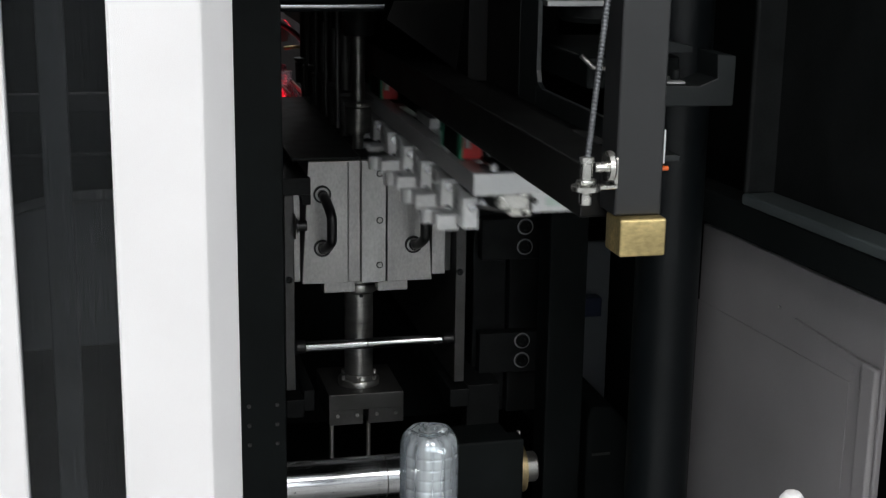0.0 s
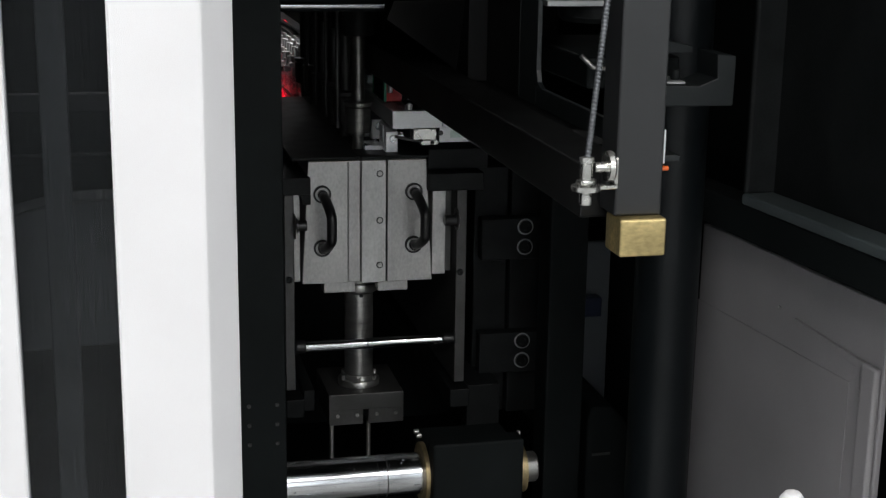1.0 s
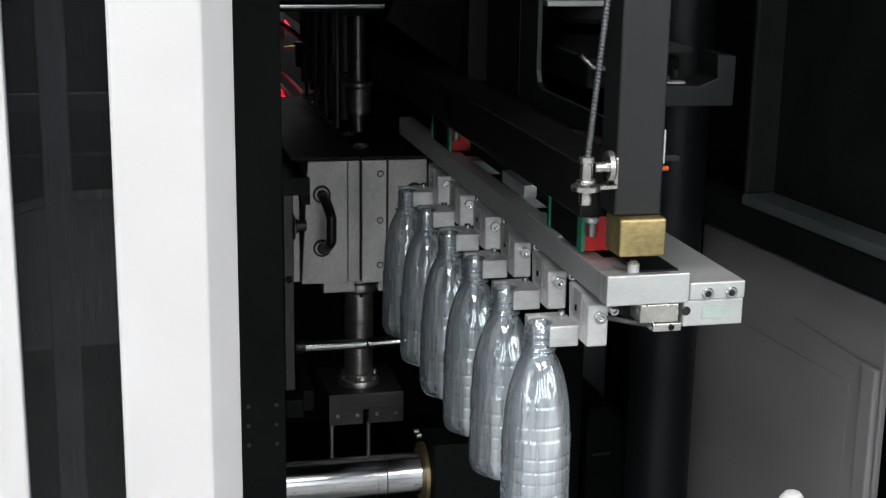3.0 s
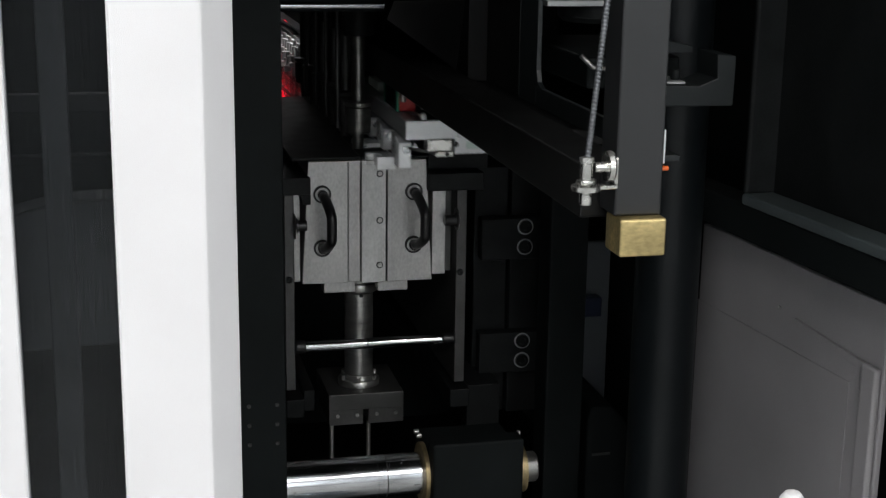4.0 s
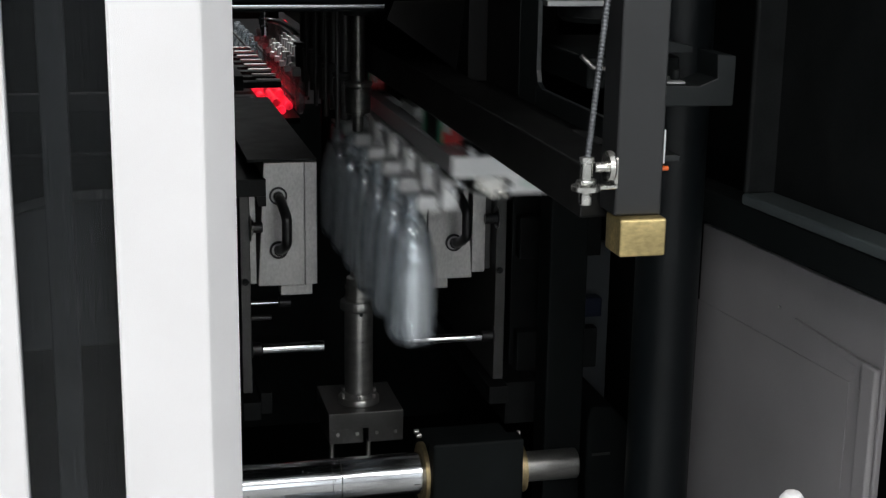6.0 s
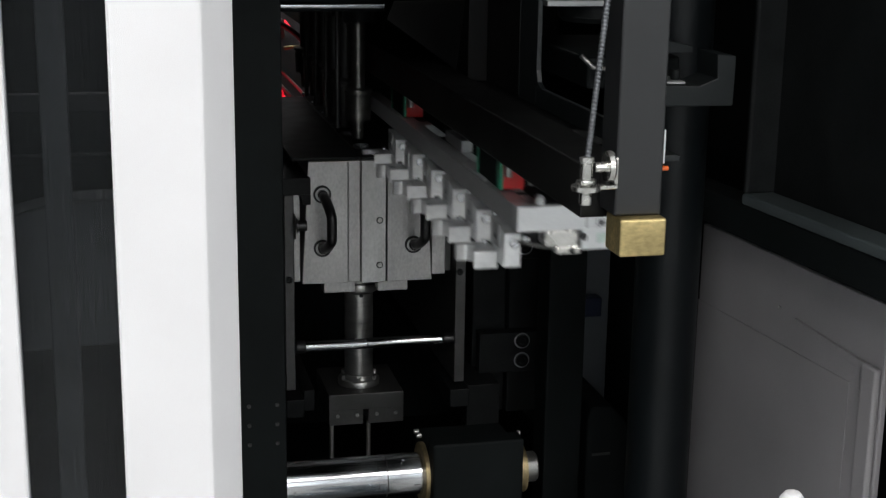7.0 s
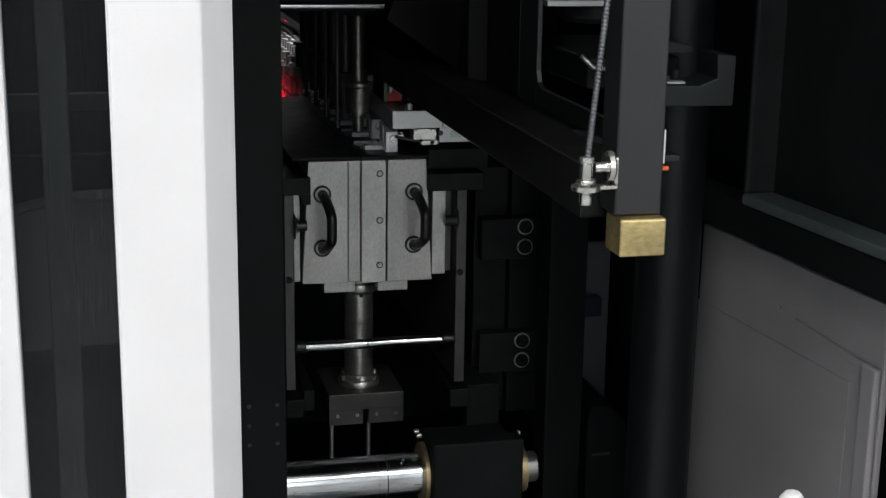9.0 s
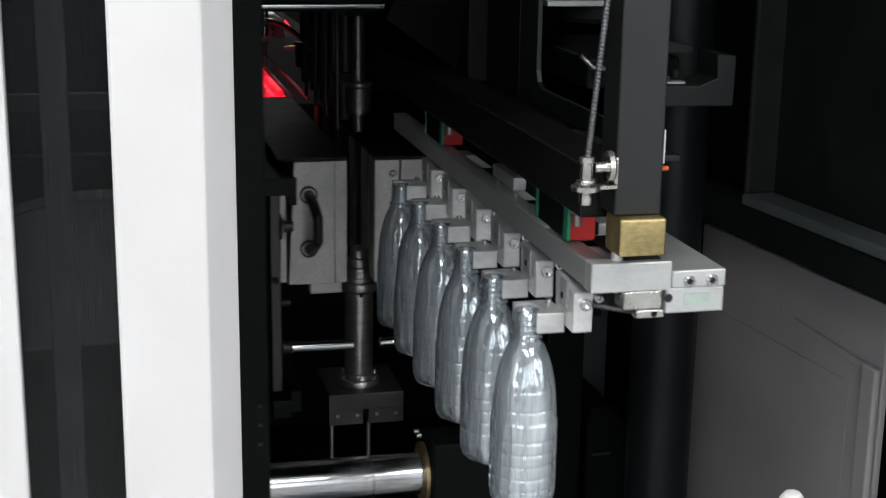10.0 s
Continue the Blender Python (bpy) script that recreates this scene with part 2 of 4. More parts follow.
# ---- the hall ----
def build_hall():
    # unseen hall shell; its walls and floor are set pale to bounce fill light
    solid("floor", box(-7, 7, -7, 7, -0.1, 0.0, 0), CONCRETE, (0, 0, -0.1), "grey concrete factory hall floor", "floor", kind="structure")
    solid("ceiling", box(-7, 7, -7, 7, 6.0, 6.1, 0), HALL_WALL, (0, 0, 6.0), "pale painted hall ceiling", "ceiling", kind="structure")
    for nm, a in (("wall_south", (-7, 7, -7.2, -7, 0, 6)), ("wall_north", (-7, 7, 7, 7.2, 0, 6)), ("wall_west", (-7.2, -7, -7, 7, 0, 6)), ("wall_east", (7, 7.2, -7, 7, 0, 6))):
        solid(nm, box(*a, 0), HALL_WALL, (a[0], a[2], 0), "pale painted hall wall", "wall", kind="structure")
    # glowing panels added on three walls to light the machine and show in reflections
    for i in range(5):
        hall_window(-5.4 + 2.6 * i, "south")
    for i in range(3):
        hall_window(-6.4 + 2.5 * i, "west")
        hall_window(-6.4 + 2.5 * i, "east")


def hall_window(u, side):
    """A tall glowing panel, unseen, added as window light, from u to u + 1.6 m along a hall wall."""
    def on_wall(u0, u1, d0, d1, z0, z1):
        if side == "south":
            return box(u0, u1, -7 + d0, -7 + d1, z0, z1, 0)
        return box(-7 + d0, -7 + d1, u0, u1, z0, z1, 0) if side == "west" else box(7 - d1, 7 - d0, u0, u1, z0, z1, 0)
    at = {"south": (u + 0.8, -6.99, 1.2), "west": (-6.99, u + 0.8, 1.2), "east": (6.99, u + 0.8, 1.2)}[side]
    w = thing("hall_window", at, "tall glowing window-like panel, unseen, added for light and reflections", "window", "windows of the hall", "structure")
    for u0 in (u + 0.06, u + 0.83):
        part("pane", on_wall(u0, u0 + 0.71, 0.01, 0.015, 1.26, 3.94), PANEL_GLOW, w)
    part("window_frame", merge(on_wall(u, u + 0.06, 0.005, 0.05, 1.2, 4.0), on_wall(u + 1.54, u + 1.6, 0.005, 0.05, 1.2, 4.0), on_wall(u + 0.77, u + 0.83, 0.005, 0.05, 1.26, 3.94),
         on_wall(u + 0.06, u + 1.54, 0.005, 0.05, 1.2, 1.26), on_wall(u + 0.06, u + 1.54, 0.005, 0.05, 3.94, 4.0)), HALL_WALL, w)


build_hall()


# ---- the machine's cover ----
def build_cover():
    # white sheet post: flat front, then a face folded back to the side
    y = 1.0
    prof = [(-0.0016, y), (0.0627, y), (0.0878, y + 0.032), (0.0852, y + 0.035), (0.060, y + 0.012), (-0.0016, y + 0.012)]
    post = thing("cover_post", (0.03, y, 0.0), "white powder-coated folded sheet steel post of the machine cover", "machine cover")
    part("folded_sheet", prism(prof, 0.0, 2.25, "z", 0.002, 2), WHITE, post)
    left = [(-0.5, y), (-0.0708, y), (-0.0708, y + 0.03), (-0.5, y + 0.03)]
    door = thing("cover_door", (-0.28, y, 0.0), "white powder-coated steel door beside the smoked pane", "machine cover")
    part("door_leaf", prism(left, 0.0, 2.25, "z", 0.002, 2), WHITE, door)
    solid("window_1", box(-0.0702, -0.0022, y + 0.012, y + 0.017, 0.25, 2.1, 0), TINTED, (-0.036, y + 0.012, 0.25), "smoked clear plastic pane between white posts", "window", kind="structure")
    # unseen roof added to darken the inside; its end limits the rear lamp's reach
    solid("roof_panel", box(-0.55, 1.25, 1.02, 3.4, 2.2, 2.24, 0), BLACK, (0.3, 2.0, 2.2), "unseen black roof sheet added to keep the machine's inside dark", "machine cover", kind="structure")
    # unseen panel added to keep lamp light off the gantry guard and nozzles
    solid("header_panel", box(-0.5, 0.87, y + 0.037, y + 0.06, 1.79, 2.199, 0.002), WHITE, (0.2, y + 0.037, 1.79), "unseen white panel added above the opening to shade the machine's inside", "machine cover", kind="structure")
    solid("side_panel", box(-0.56, -0.52, 1.04, 4.9, 0.0, 2.2, 0), BLACK, (-0.54, 2.5, 0), "black sheet steel side of the machine", "machine cover", kind="structure")
    solid("back_panel", box(-0.52, 1.3, 4.86, 4.9, 0.0, 2.2, 0), BLACK, (0.4, 4.88, 0), "black sheet steel back of the machine", "machine cover", kind="structure")
    # black block added so that no lit floor shows under the moulds
    solid("machine_bed", box(-0.5, 0.86, 1.98, 4.84, 0.0, 0.44, 0), BLACK, (0.2, 3.4, 0), "black block added to hide the lit floor inside the machine", "machine bed", kind="structure")


build_cover()


def build_behind_pane():
    """What shows dimly through the smoked pane."""
    fr = thing("machine_frame", (-0.06, 1.6, 0.9), "dark grey steel frame inside the machine", "machine frame")
    part("upright", box(-0.0775, -0.0475, 1.6, 1.63, 0.6, 2.15), GUARD_GREY, fr)
    part("crossbar", box(-0.3, 0.06, 1.63, 1.65, 1.305, 1.325), DARK_GREY, fr)
    part("crossbar", box(-0.3, 0.06, 1.63, 1.65, 1.245, 1.255), BLACK, fr)
    cov = thing("round_guard", (-0.05, 1.8, 0.3), "dark grey sheet metal guard with a curved top", "housing")
    arc = [(-0.02 + 0.34 * math.sin(a), 0.829 + 0.34 * math.cos(a)) for a in [radians(d) for d in range(-60, 15, 3)]]
    part("shell", prism([(arc[-1][0], 0.978), (-0.3145, 0.962)] + arc, 1.8, 1.86, "y", 0.002), GUARD_GREY, cov)
    rim = [(x, 1.797, z - 0.002) for x, z in arc]
    part("rim", tube(rim, 0.0016, 8), DULL_STEEL, cov)
    part("lower_shell", prism([(-0.31, 0.3), (0.065, 0.3), (0.065, 0.976), (-0.31, 0.960)], 1.815, 1.86, "y", 0.002), BLACK, cov)
    part("foot", box(-0.2, 0.0, 1.82, 1.86, 0.0, 0.2995), BLACK, cov)


# ---- the clamp: two mould halves on their carriers ----
AX = 0.377          # axis of the moulds and nozzles
BX = 0.3825         # axis of the bottles in the grippers
MY, ML = 2.1, 0.67  # front of the moulds and their length
PITCH_Y = 0.122


def handle(x, bend, parent):
    pts = []
    for i in range(21):
        a = i / 20
        z = 1.1005 - 0.0845 * a
        bow = min(1.0, math.sin(math.pi * a) * 1.25) ** 0.7
        pts.append((x + bend * 0.006 * bow, MY - 0.004 - 0.054 * bow, z))
    h = part("handle", tube(pts, 0.0078, 14), RUBBER, parent, "black plastic bow handle")
    for z in (1.1005, 1.016):
        part("handle_socket", turned([(0, 0.0138), (-0.004, 0.0138), (-0.0052, 0.0128), (-0.0052, 0.0112), (-0.0025, 0.0108)], "y", (x, MY, z), 28, False), RUBBER, h, "black round handle socket")
        part("socket_disc", rod("y", (x, 0, z), MY - 0.0026, MY - 0.0005, 0.0109, 28), MOULD, h, "bare steel disc")
        part("boss", rod("y", (x, 0, z), MY - 0.012, MY - 0.0027, 0.0078, 24), RUBBER, h)


def scale_from_eye(bm, k=1.2):
    """Scales a mesh about the camera's eye, so it keeps its look from there: k above 1 puts it further back, as for the
    clamp shafts near 1.92 m.
    """
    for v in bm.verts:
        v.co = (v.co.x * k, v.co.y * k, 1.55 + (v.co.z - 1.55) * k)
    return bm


def water_film(parent, x0, x1, seed):
    """Small beads of water on the front of a mould half."""
    rng = random.Random(seed)
    beads = []
    for k in range(22):
        r = rng.uniform(0.0005, 0.0011)
        x, z = rng.uniform(x0, x1), 1.148 - 0.12 * rng.random() ** 2
        beads.append(turned([(-r * 0.55, 0.0001), (-r * 0.45, r * 0.55), (0.0, r)], "y", (x, MY - 0.0012, z), 8, False))
    part("water_beads", merge(*beads), STEEL, parent, "small beads of water")["kind"] = "stuff"


def build_left_half():
    th = thing("mould_half", (0.30, 2.4, 0.66), "grey steel blow-mould half with black handle on its black carrier", "blow mould", "mould halves of the clamp")
    y1 = MY + ML
    body = part("mould_block", prism([(0.2757, 0.959), (0.3478, 0.9575), (0.3478, 1.151), (0.2862, 1.151)], MY, y1, "y", 0.0012), MOULD, th)
    part("parting_strip", box(0.3484, 0.3675, MY + 0.003, y1, 0.958, 1.1505, 0.0012), MOULD, th)
    part("top_cover", box(0.262, 0.3672, MY + 0.006, y1, 1.1515, 1.156, 0.001), BLACK_METAL, th, "black top plate of the mould")
    part("water_block", box(0.3108, 0.3600, MY + 0.008, MY + 0.035, 0.9405, 0.9572, 0.001), MOULD, th)
    part("shell_holder", box(0.2635, 0.2735, MY + 0.004, y1, 0.962, 1.10, 0.001), MOULD, th)
    handle(0.3075, 1, th)
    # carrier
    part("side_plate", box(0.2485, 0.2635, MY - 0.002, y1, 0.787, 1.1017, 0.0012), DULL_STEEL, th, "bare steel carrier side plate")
    part("plate_bolt", screw(0.2556, MY - 0.002, 0.9678, 0.0052), BLACK_METAL, th)
    part("clamp_ledge", merge(box(0.215, 0.2885, MY - 0.012, y1, 1.1025, 1.129, 0.0015), prism([(0.2715, 1.1025), (0.2885, 1.1025), (0.2885, 1.087), (0.2765, 1.087)], MY - 0.012, y1, "y", 0.001)), BLACK_METAL, th, "black steel clamping ledge")
    part("stop_pin", merge(rod("x", (0, MY - 0.012, 1.055), 0.2638, 0.282, 0.0085, 20), rod("x", (0, MY - 0.012, 1.055), 0.2638, 0.268, 0.012, 20)), RUBBER, th)
    part("pin_washer", rod("x", (0, MY - 0.004, 1.052), 0.2637, 0.2652, 0.0195, 28), STEEL, th, "bright steel washer")
    water_film(th, 0.289, 0.366, 3)
    part("foot_block", merge(box(0.2480, 0.276, MY - 0.006, y1, 0.742, 0.772, 0.0015), box(0.2775, 0.295, MY + 0.01, y1, 0.746, 0.781, 0.0015)), BLACK_METAL, th, "black steel foot block")
    part("guide_rod", rod("x", (0, MY + 0.0, 0.8575), 0.279, 0.3765, 0.0088, 32), CHROME, th, "polished steel guide rod")
    part("rod_collar", merge(rod("x", (0, MY, 0.858), 0.2645, 0.279, 0.0105, 24), rod("x", (0, MY, 0.858), 0.2637, 0.2657, 0.0135, 24)), RUBBER, th)
    # front platen column
    yc = 1.66
    part("platen", box(0.09, 0.1963, yc, yc + 0.09, 0.45, 1.62, 0.002), BLACK, th, "black painted platen")
    for x, zs in ((0.1848, (0.929, 0.9035, 0.878)), (0.1500, (0.929, 0.9035, 0.878))):
        for z in zs:
            part("platen_screw", screw(x, yc, z, 0.0026, 0.002), DULL_STEEL, th)
    part("platen_wall", box(0.09, 0.2055, yc + 0.092, 2.9, 0.45, 1.62, 0.002), BLACK, th)
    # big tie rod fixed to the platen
    part("tie_rod", scale_from_eye(rod("x", (0, 1.6, 0.849), 0.02, 0.4255, 0.0262, 64, 0.002)), CHROME, th, "polished chrome tie rod")
    part("rod_groove", scale_from_eye(merge(rod("x", (0, 1.6, 0.849), 0.3090, 0.3103, 0.02635, 64, 0.0001), rod("x", (0, 1.6, 0.849), 0.2980, 0.2984, 0.02632, 64, 0.0001))), DULL_STEEL, th)
    drops = []
    rng = random.Random(5)
    for k in range(34):
        a = radians(rng.uniform(95, 200))
        x = rng.uniform(0.19, 0.34)
        r = rng.uniform(0.0005, 0.0012)
        drops.append(turned([(x - r, 0.0001), (x - r * 0.5, r * 0.85), (x, r), (x + r * 0.5, r * 0.85), (x + r, 0.0001)], "x", (0, 1.6 + 0.0262 * math.cos(a), 0.849 + 0.0262 * math.sin(a)), 8, False))
    part("water_drops", scale_from_eye(merge(*drops)), CHROME, th, "small water drops on the rod")["kind"] = "stuff"
    return th


def build_right_half():
    th = thing("mould_half", (0.46, 2.4, 0.66), "grey steel blow-mould half with black handle on its black carrier", "blow mould", "mould halves of the clamp")
    y1 = MY + ML
    part("mould_block", prism([(0.4095, 0.957), (0.4811, 0.957), (0.4706, 1.151), (0.4095, 1.151)], MY, y1, "y", 0.0012), MOULD, th)
    part("centre_strip", box(0.3685, 0.4070, MY - 0.001, 2.1445, 0.957, 1.151, 0.001), MOULD_MID, th, "lighter machined steel strip with three screws")
    for i in range(5):
        bm = bmesh.new()
        rings = []
        for k in range(57):
            z = 0.9575 + 0.1925 * k / 56
            up = (z - 0.9575) / 0.1925
            r = 0.0345 + 0.0006 * math.cos(2 * math.pi * z / 0.0105) if up < 0.55 else 0.0345 - 0.0205 * max(0.0, (up - 0.6) / 0.4) ** 1.3
            rings.append([bm.verts.new((AX + r * math.cos(radians(d)), 2.18 + PITCH_Y * i + r * math.sin(radians(d)), z)) for d in range(-100, 101, 10)])
        for a, b in zip(rings, rings[1:]):
            for k in range(20):
                bm.faces.new((a[k], b[k], b[k + 1], a[k + 1])).smooth = True
        # walls and cavity take a darker steel in place of the recess's shade
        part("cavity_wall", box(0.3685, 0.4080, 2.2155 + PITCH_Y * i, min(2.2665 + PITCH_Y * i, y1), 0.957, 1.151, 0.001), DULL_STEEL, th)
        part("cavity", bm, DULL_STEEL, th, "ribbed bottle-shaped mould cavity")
    for z in (1.130, 1.0565, 0.985):
        sc = part("strip_screw", screw(0.397, MY - 0.001, z, 0.0038, 0.0022), STEEL, th)
        part("countersink", turned([(-0.0006, 0.0054), (-0.0006, 0.0038)], "y", (0.397, MY - 0.001, z), 20, False), BLACK_METAL, sc)
    part("top_cover", box(0.3688, 0.475, MY + 0.006, y1, 1.1515, 1.156, 0.001), BLACK_METAL, th, "black top plate of the mould")
    part("water_block", box(0.3960, 0.4438, MY + 0.008, MY + 0.035, 0.9400, 0.9565, 0.001), MOULD, th)
    part("shell_holder", box(0.4822, 0.5035, MY + 0.006, y1, 0.964, 1.10, 0.001), MOULD, th)
    handle(0.4508, 1, th)
    part("side_plate", box(0.5198, 0.5362, MY - 0.002, y1, 0.784, 1.1005, 0.0012), DULL_STEEL, th, "bare steel carrier side plate")
    part("plate_bolt", screw(0.5262, MY - 0.002, 0.9677, 0.0052), BLACK_METAL, th)
    part("clamp_ledge", box(0.4715, 0.56, MY - 0.012, y1, 1.1015, 1.129, 0.0015), BLACK_METAL, th, "black steel clamping ledge")
    part("ledge_block", box(0.478, 0.575, MY + 0.02, y1, 1.1295, 1.162, 0.002), BLACK_METAL, th)
    part("stop_pin", merge(rod("x", (0, MY - 0.012, 1.055), 0.4975, 0.5195, 0.0085, 20), rod("x", (0, MY - 0.012, 1.055), 0.5155, 0.5195, 0.012, 20)), RUBBER, th)
    part("pin_washer", rod("x", (0, MY - 0.004, 1.055), 0.5182, 0.5197, 0.0185, 28), STEEL, th, "bright steel washer")
    part("web", box(0.5040, 0.5190, MY + 0.03, y1, 0.962, 1.10, 0.001), DULL_STEEL, th)
    water_film(th, 0.370, 0.469, 4)
    part("foot_block", merge(box(0.513, 0.545, MY - 0.006, y1, 0.742, 0.772, 0.0015), box(0.545, 0.60, MY + 0.01, y1, 0.70, 0.772, 0.0015)), BLACK_METAL, th, "black steel foot block")
    part("guide_rod", rod("x", (0, MY + 0.0, 0.8575), 0.3775, 0.499, 0.0086, 32), CHROME, th, "polished steel guide rod")
    part("rod_collar", merge(rod("x", (0, MY, 0.858), 0.499, 0.5185, 0.0088, 24), rod("x", (0, MY, 0.858), 0.5165, 0.5195, 0.0135, 24)), RUBBER, th)
    # black carrier blocks with socket screws
    part("carrier_plate", box(0.575, 0.632, 2.2, 2.9, 0.69, 1.115, 0.002), BLACK_METAL, th)
    part("carrier_plate", box(0.635, 0.705, 2.19, 2.9, 0.69, 1.12, 0.002), BLACK_METAL, th)
    for z0, z1 in ((0.966, 1.036), (0.770, 0.840)):
        blk = part("clamp_block", box(0.579, 0.72, 2.165, 2.1895, z0, z1, 0.002), BLACK_METAL, th, "black steel clamp block with two socket screws")
        for dz in (0.0505, 0.0165):
            sc = part("block_screw", screw(0.6525, 2.165, z0 + dz + 0.0045, 0.0105, 0.006), BLACK_METAL, blk, "black socket screw with a bright ring for its rim glint")
            # bright ring added in place of the crescent glint on the rim
            part("counterbore", turned([(-0.0002, 0.0136), (-0.002, 0.0132), (-0.002, 0.0116), (-0.0002, 0.0112)], "y", (0.6525, 2.165, z0 + dz + 0.0045), 32, False), ALU_DARK, sc)
    part("tie_rod", scale_from_eye(rod("x", (0, 1.6, 0.846), 0.402, 0.5045, 0.0193, 48, 0.002)), STEEL, th, "dull steel tie rod")
    return th


def build_centre_block():
    th = thing("bearing_block", (0.492, 1.872, 0.0), "black steel bearing block with brass bushes round the tie rods", "bearing block")
    part("block", scale_from_eye(merge(box(0.3605, 0.4740, 1.55, 1.578, 0.78, 0.9045, 0.003), box(0.3610, 0.4735, 1.5785, 1.66, 0.78, 0.885, 0.003))), BLACK, th)
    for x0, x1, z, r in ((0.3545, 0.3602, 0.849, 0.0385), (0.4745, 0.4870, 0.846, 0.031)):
        part("bush", scale_from_eye(turned([(x0, r - 0.0145), (x0, r - 0.001), (x0 + 0.001, r), (x1, r), (x1, r - 0.0145)], "x", (0, 1.6, z), 56, False)), BRONZE, th, "dull brass bush ring")
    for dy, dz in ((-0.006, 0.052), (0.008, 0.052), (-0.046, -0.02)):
        part("bush_screw", scale_from_eye(rod("x", (0, 1.6 + dy, 0.849 + dz), 0.348, 0.3543, 0.0033, 14)), STEEL, th)
    part("bush_screw", scale_from_eye(rod("x", (0, 1.6, 0.893), 0.4792, 0.483, 0.003, 14)), STEEL, th)
    part("pedestal", box(0.444, 0.546, 1.872, 1.98, 0.0, 0.6250, 0.003), BLACK, th)


def build_base_lift():
    th = thing("base_lift", (AX, 2.18, 0.62), "steel base-mould lift with flanged shaft on a dark steel block", "lift")
    x, y = AX, 2.175
    part("base_mould", turned([(0.9405, 0.0225), (0.947, 0.0225), (0.948, 0.0215), (0.958, 0.0215), (0.959, 0.0225), (0.964, 0.0225), (0.966, 0.020), (0.978, 0.0195), (0.980, 0.014), (0.992, 0.0135), (0.996, 0.0105), (1.0, 0.0001)], "z", (x, y, 0), 40, False), STEEL, th)
    part("upper_flange", turned([(0.925, 0.0240), (0.9255, 0.0290), (0.927, 0.0300), (0.9385, 0.0300), (0.940, 0.0290), (0.940, 0.0230)], "z", (x, y, 0), 48), STEEL, th)
    part("flange_screw", rod("y", (x, 0, 0.921), y - 0.026, y - 0.0236, 0.003, 12), BLACK_METAL, th)
    part("shaft", rod("z", (x, y, 0), 0.782, 0.9248, 0.0232, 48), STEEL, th, "turned steel shaft")
    fl = part("lower_flange", turned([(0.7665, 0.033), (0.7665, 0.034), (0.775, 0.034), (0.7765, 0.033), (0.7765, 0.026), (0.784, 0.0245)], "z", (x, y, 0), 48), STEEL, th)
    for k in range(6):
        a = radians(60 * k + 20)
        part("flange_bolt", rod("z", (x + 0.0295 * math.cos(a), y + 0.0295 * math.sin(a), 0), 0.7768, 0.784, 0.0034, 12), STEEL, fl)
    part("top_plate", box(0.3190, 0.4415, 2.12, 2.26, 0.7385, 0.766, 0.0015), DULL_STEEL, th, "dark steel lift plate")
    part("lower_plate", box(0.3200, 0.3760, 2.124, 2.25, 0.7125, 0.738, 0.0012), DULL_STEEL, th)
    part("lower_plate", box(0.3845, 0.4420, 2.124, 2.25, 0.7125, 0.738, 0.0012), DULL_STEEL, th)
    for sx in (0.334, 0.366, 0.398, 0.429):
        part("plate_screw", screw(sx, 2.124, 0.7285, 0.003, 0.002), STEEL, th)
    for sx in (0.3265, 0.3870):
        part("lift_rod", rod("z", (sx, 2.14, 0), 0.45, 0.7122, 0.0038, 20), STEEL, th)
    return th


def build_blow_head():
    th = thing("blow_head", (AX, 2.45, 1.37), "row of steel blow nozzles under a black beam", "blow head")
    for i in range(6):
        y = 2.18 + i * PITCH_Y
        # nozzles behind the first take a darker steel, which stands in for shade
        nz = part("nozzle", turned([(1.1515, 0.0075), (1.153, 0.0088), (1.176, 0.0088), (1.177, 0.0105), (1.181, 0.0105), (1.182, 0.0195), (1.221, 0.0205), (1.2225, 0.0185), (1.224, 0.0185), (1.225, 0.0225), (1.230, 0.0225), (1.231, 0.011)], "z", (AX, y, 0), 36), NOZZLE if i == 0 else DULL_STEEL, th, "steel blow nozzle")
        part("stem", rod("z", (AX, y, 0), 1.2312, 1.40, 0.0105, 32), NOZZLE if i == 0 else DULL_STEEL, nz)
        part("sleeve", turned([(1.334, 0.0235), (1.336, 0.0245), (1.4195, 0.0245)], "z", (AX, y, 0), 32), BLACK_METAL, nz, "black steel sleeve")
    return th


def build_blow_frame():
    th = thing("nozzle_frame", (0.4, 2.4, 1.36), "black steel beam that guides the blow nozzles", "machine frame")
    for i in range(6):
        y = 2.18 + i * PITCH_Y
        if i < 4:
            part("guide_bar", rod("z", (AX - 0.024, y + 0.055, 0), 1.18, 1.42, 0.0035, 14), DULL_STEEL, th)
    part("beam", box(0.28, 0.56, 2.14, 2.95, 1.452, 1.6, 0.003), BLACK, th)
    part("cross_rod", rod("x", (0, 2.0, 1.3935), 0.0, 0.3835, 0.0048, 32), CHROME, th, "polished cross rod")
    part("rod_carrier", box(0.10, 0.385, 2.006, 2.04, 1.3845, 1.5, 0.0015), BLACK, th)
    return th


# ---- transfer arm with grippers ----
AY = 1.17           # front of the arm when it is out
TRAVEL = 0.93


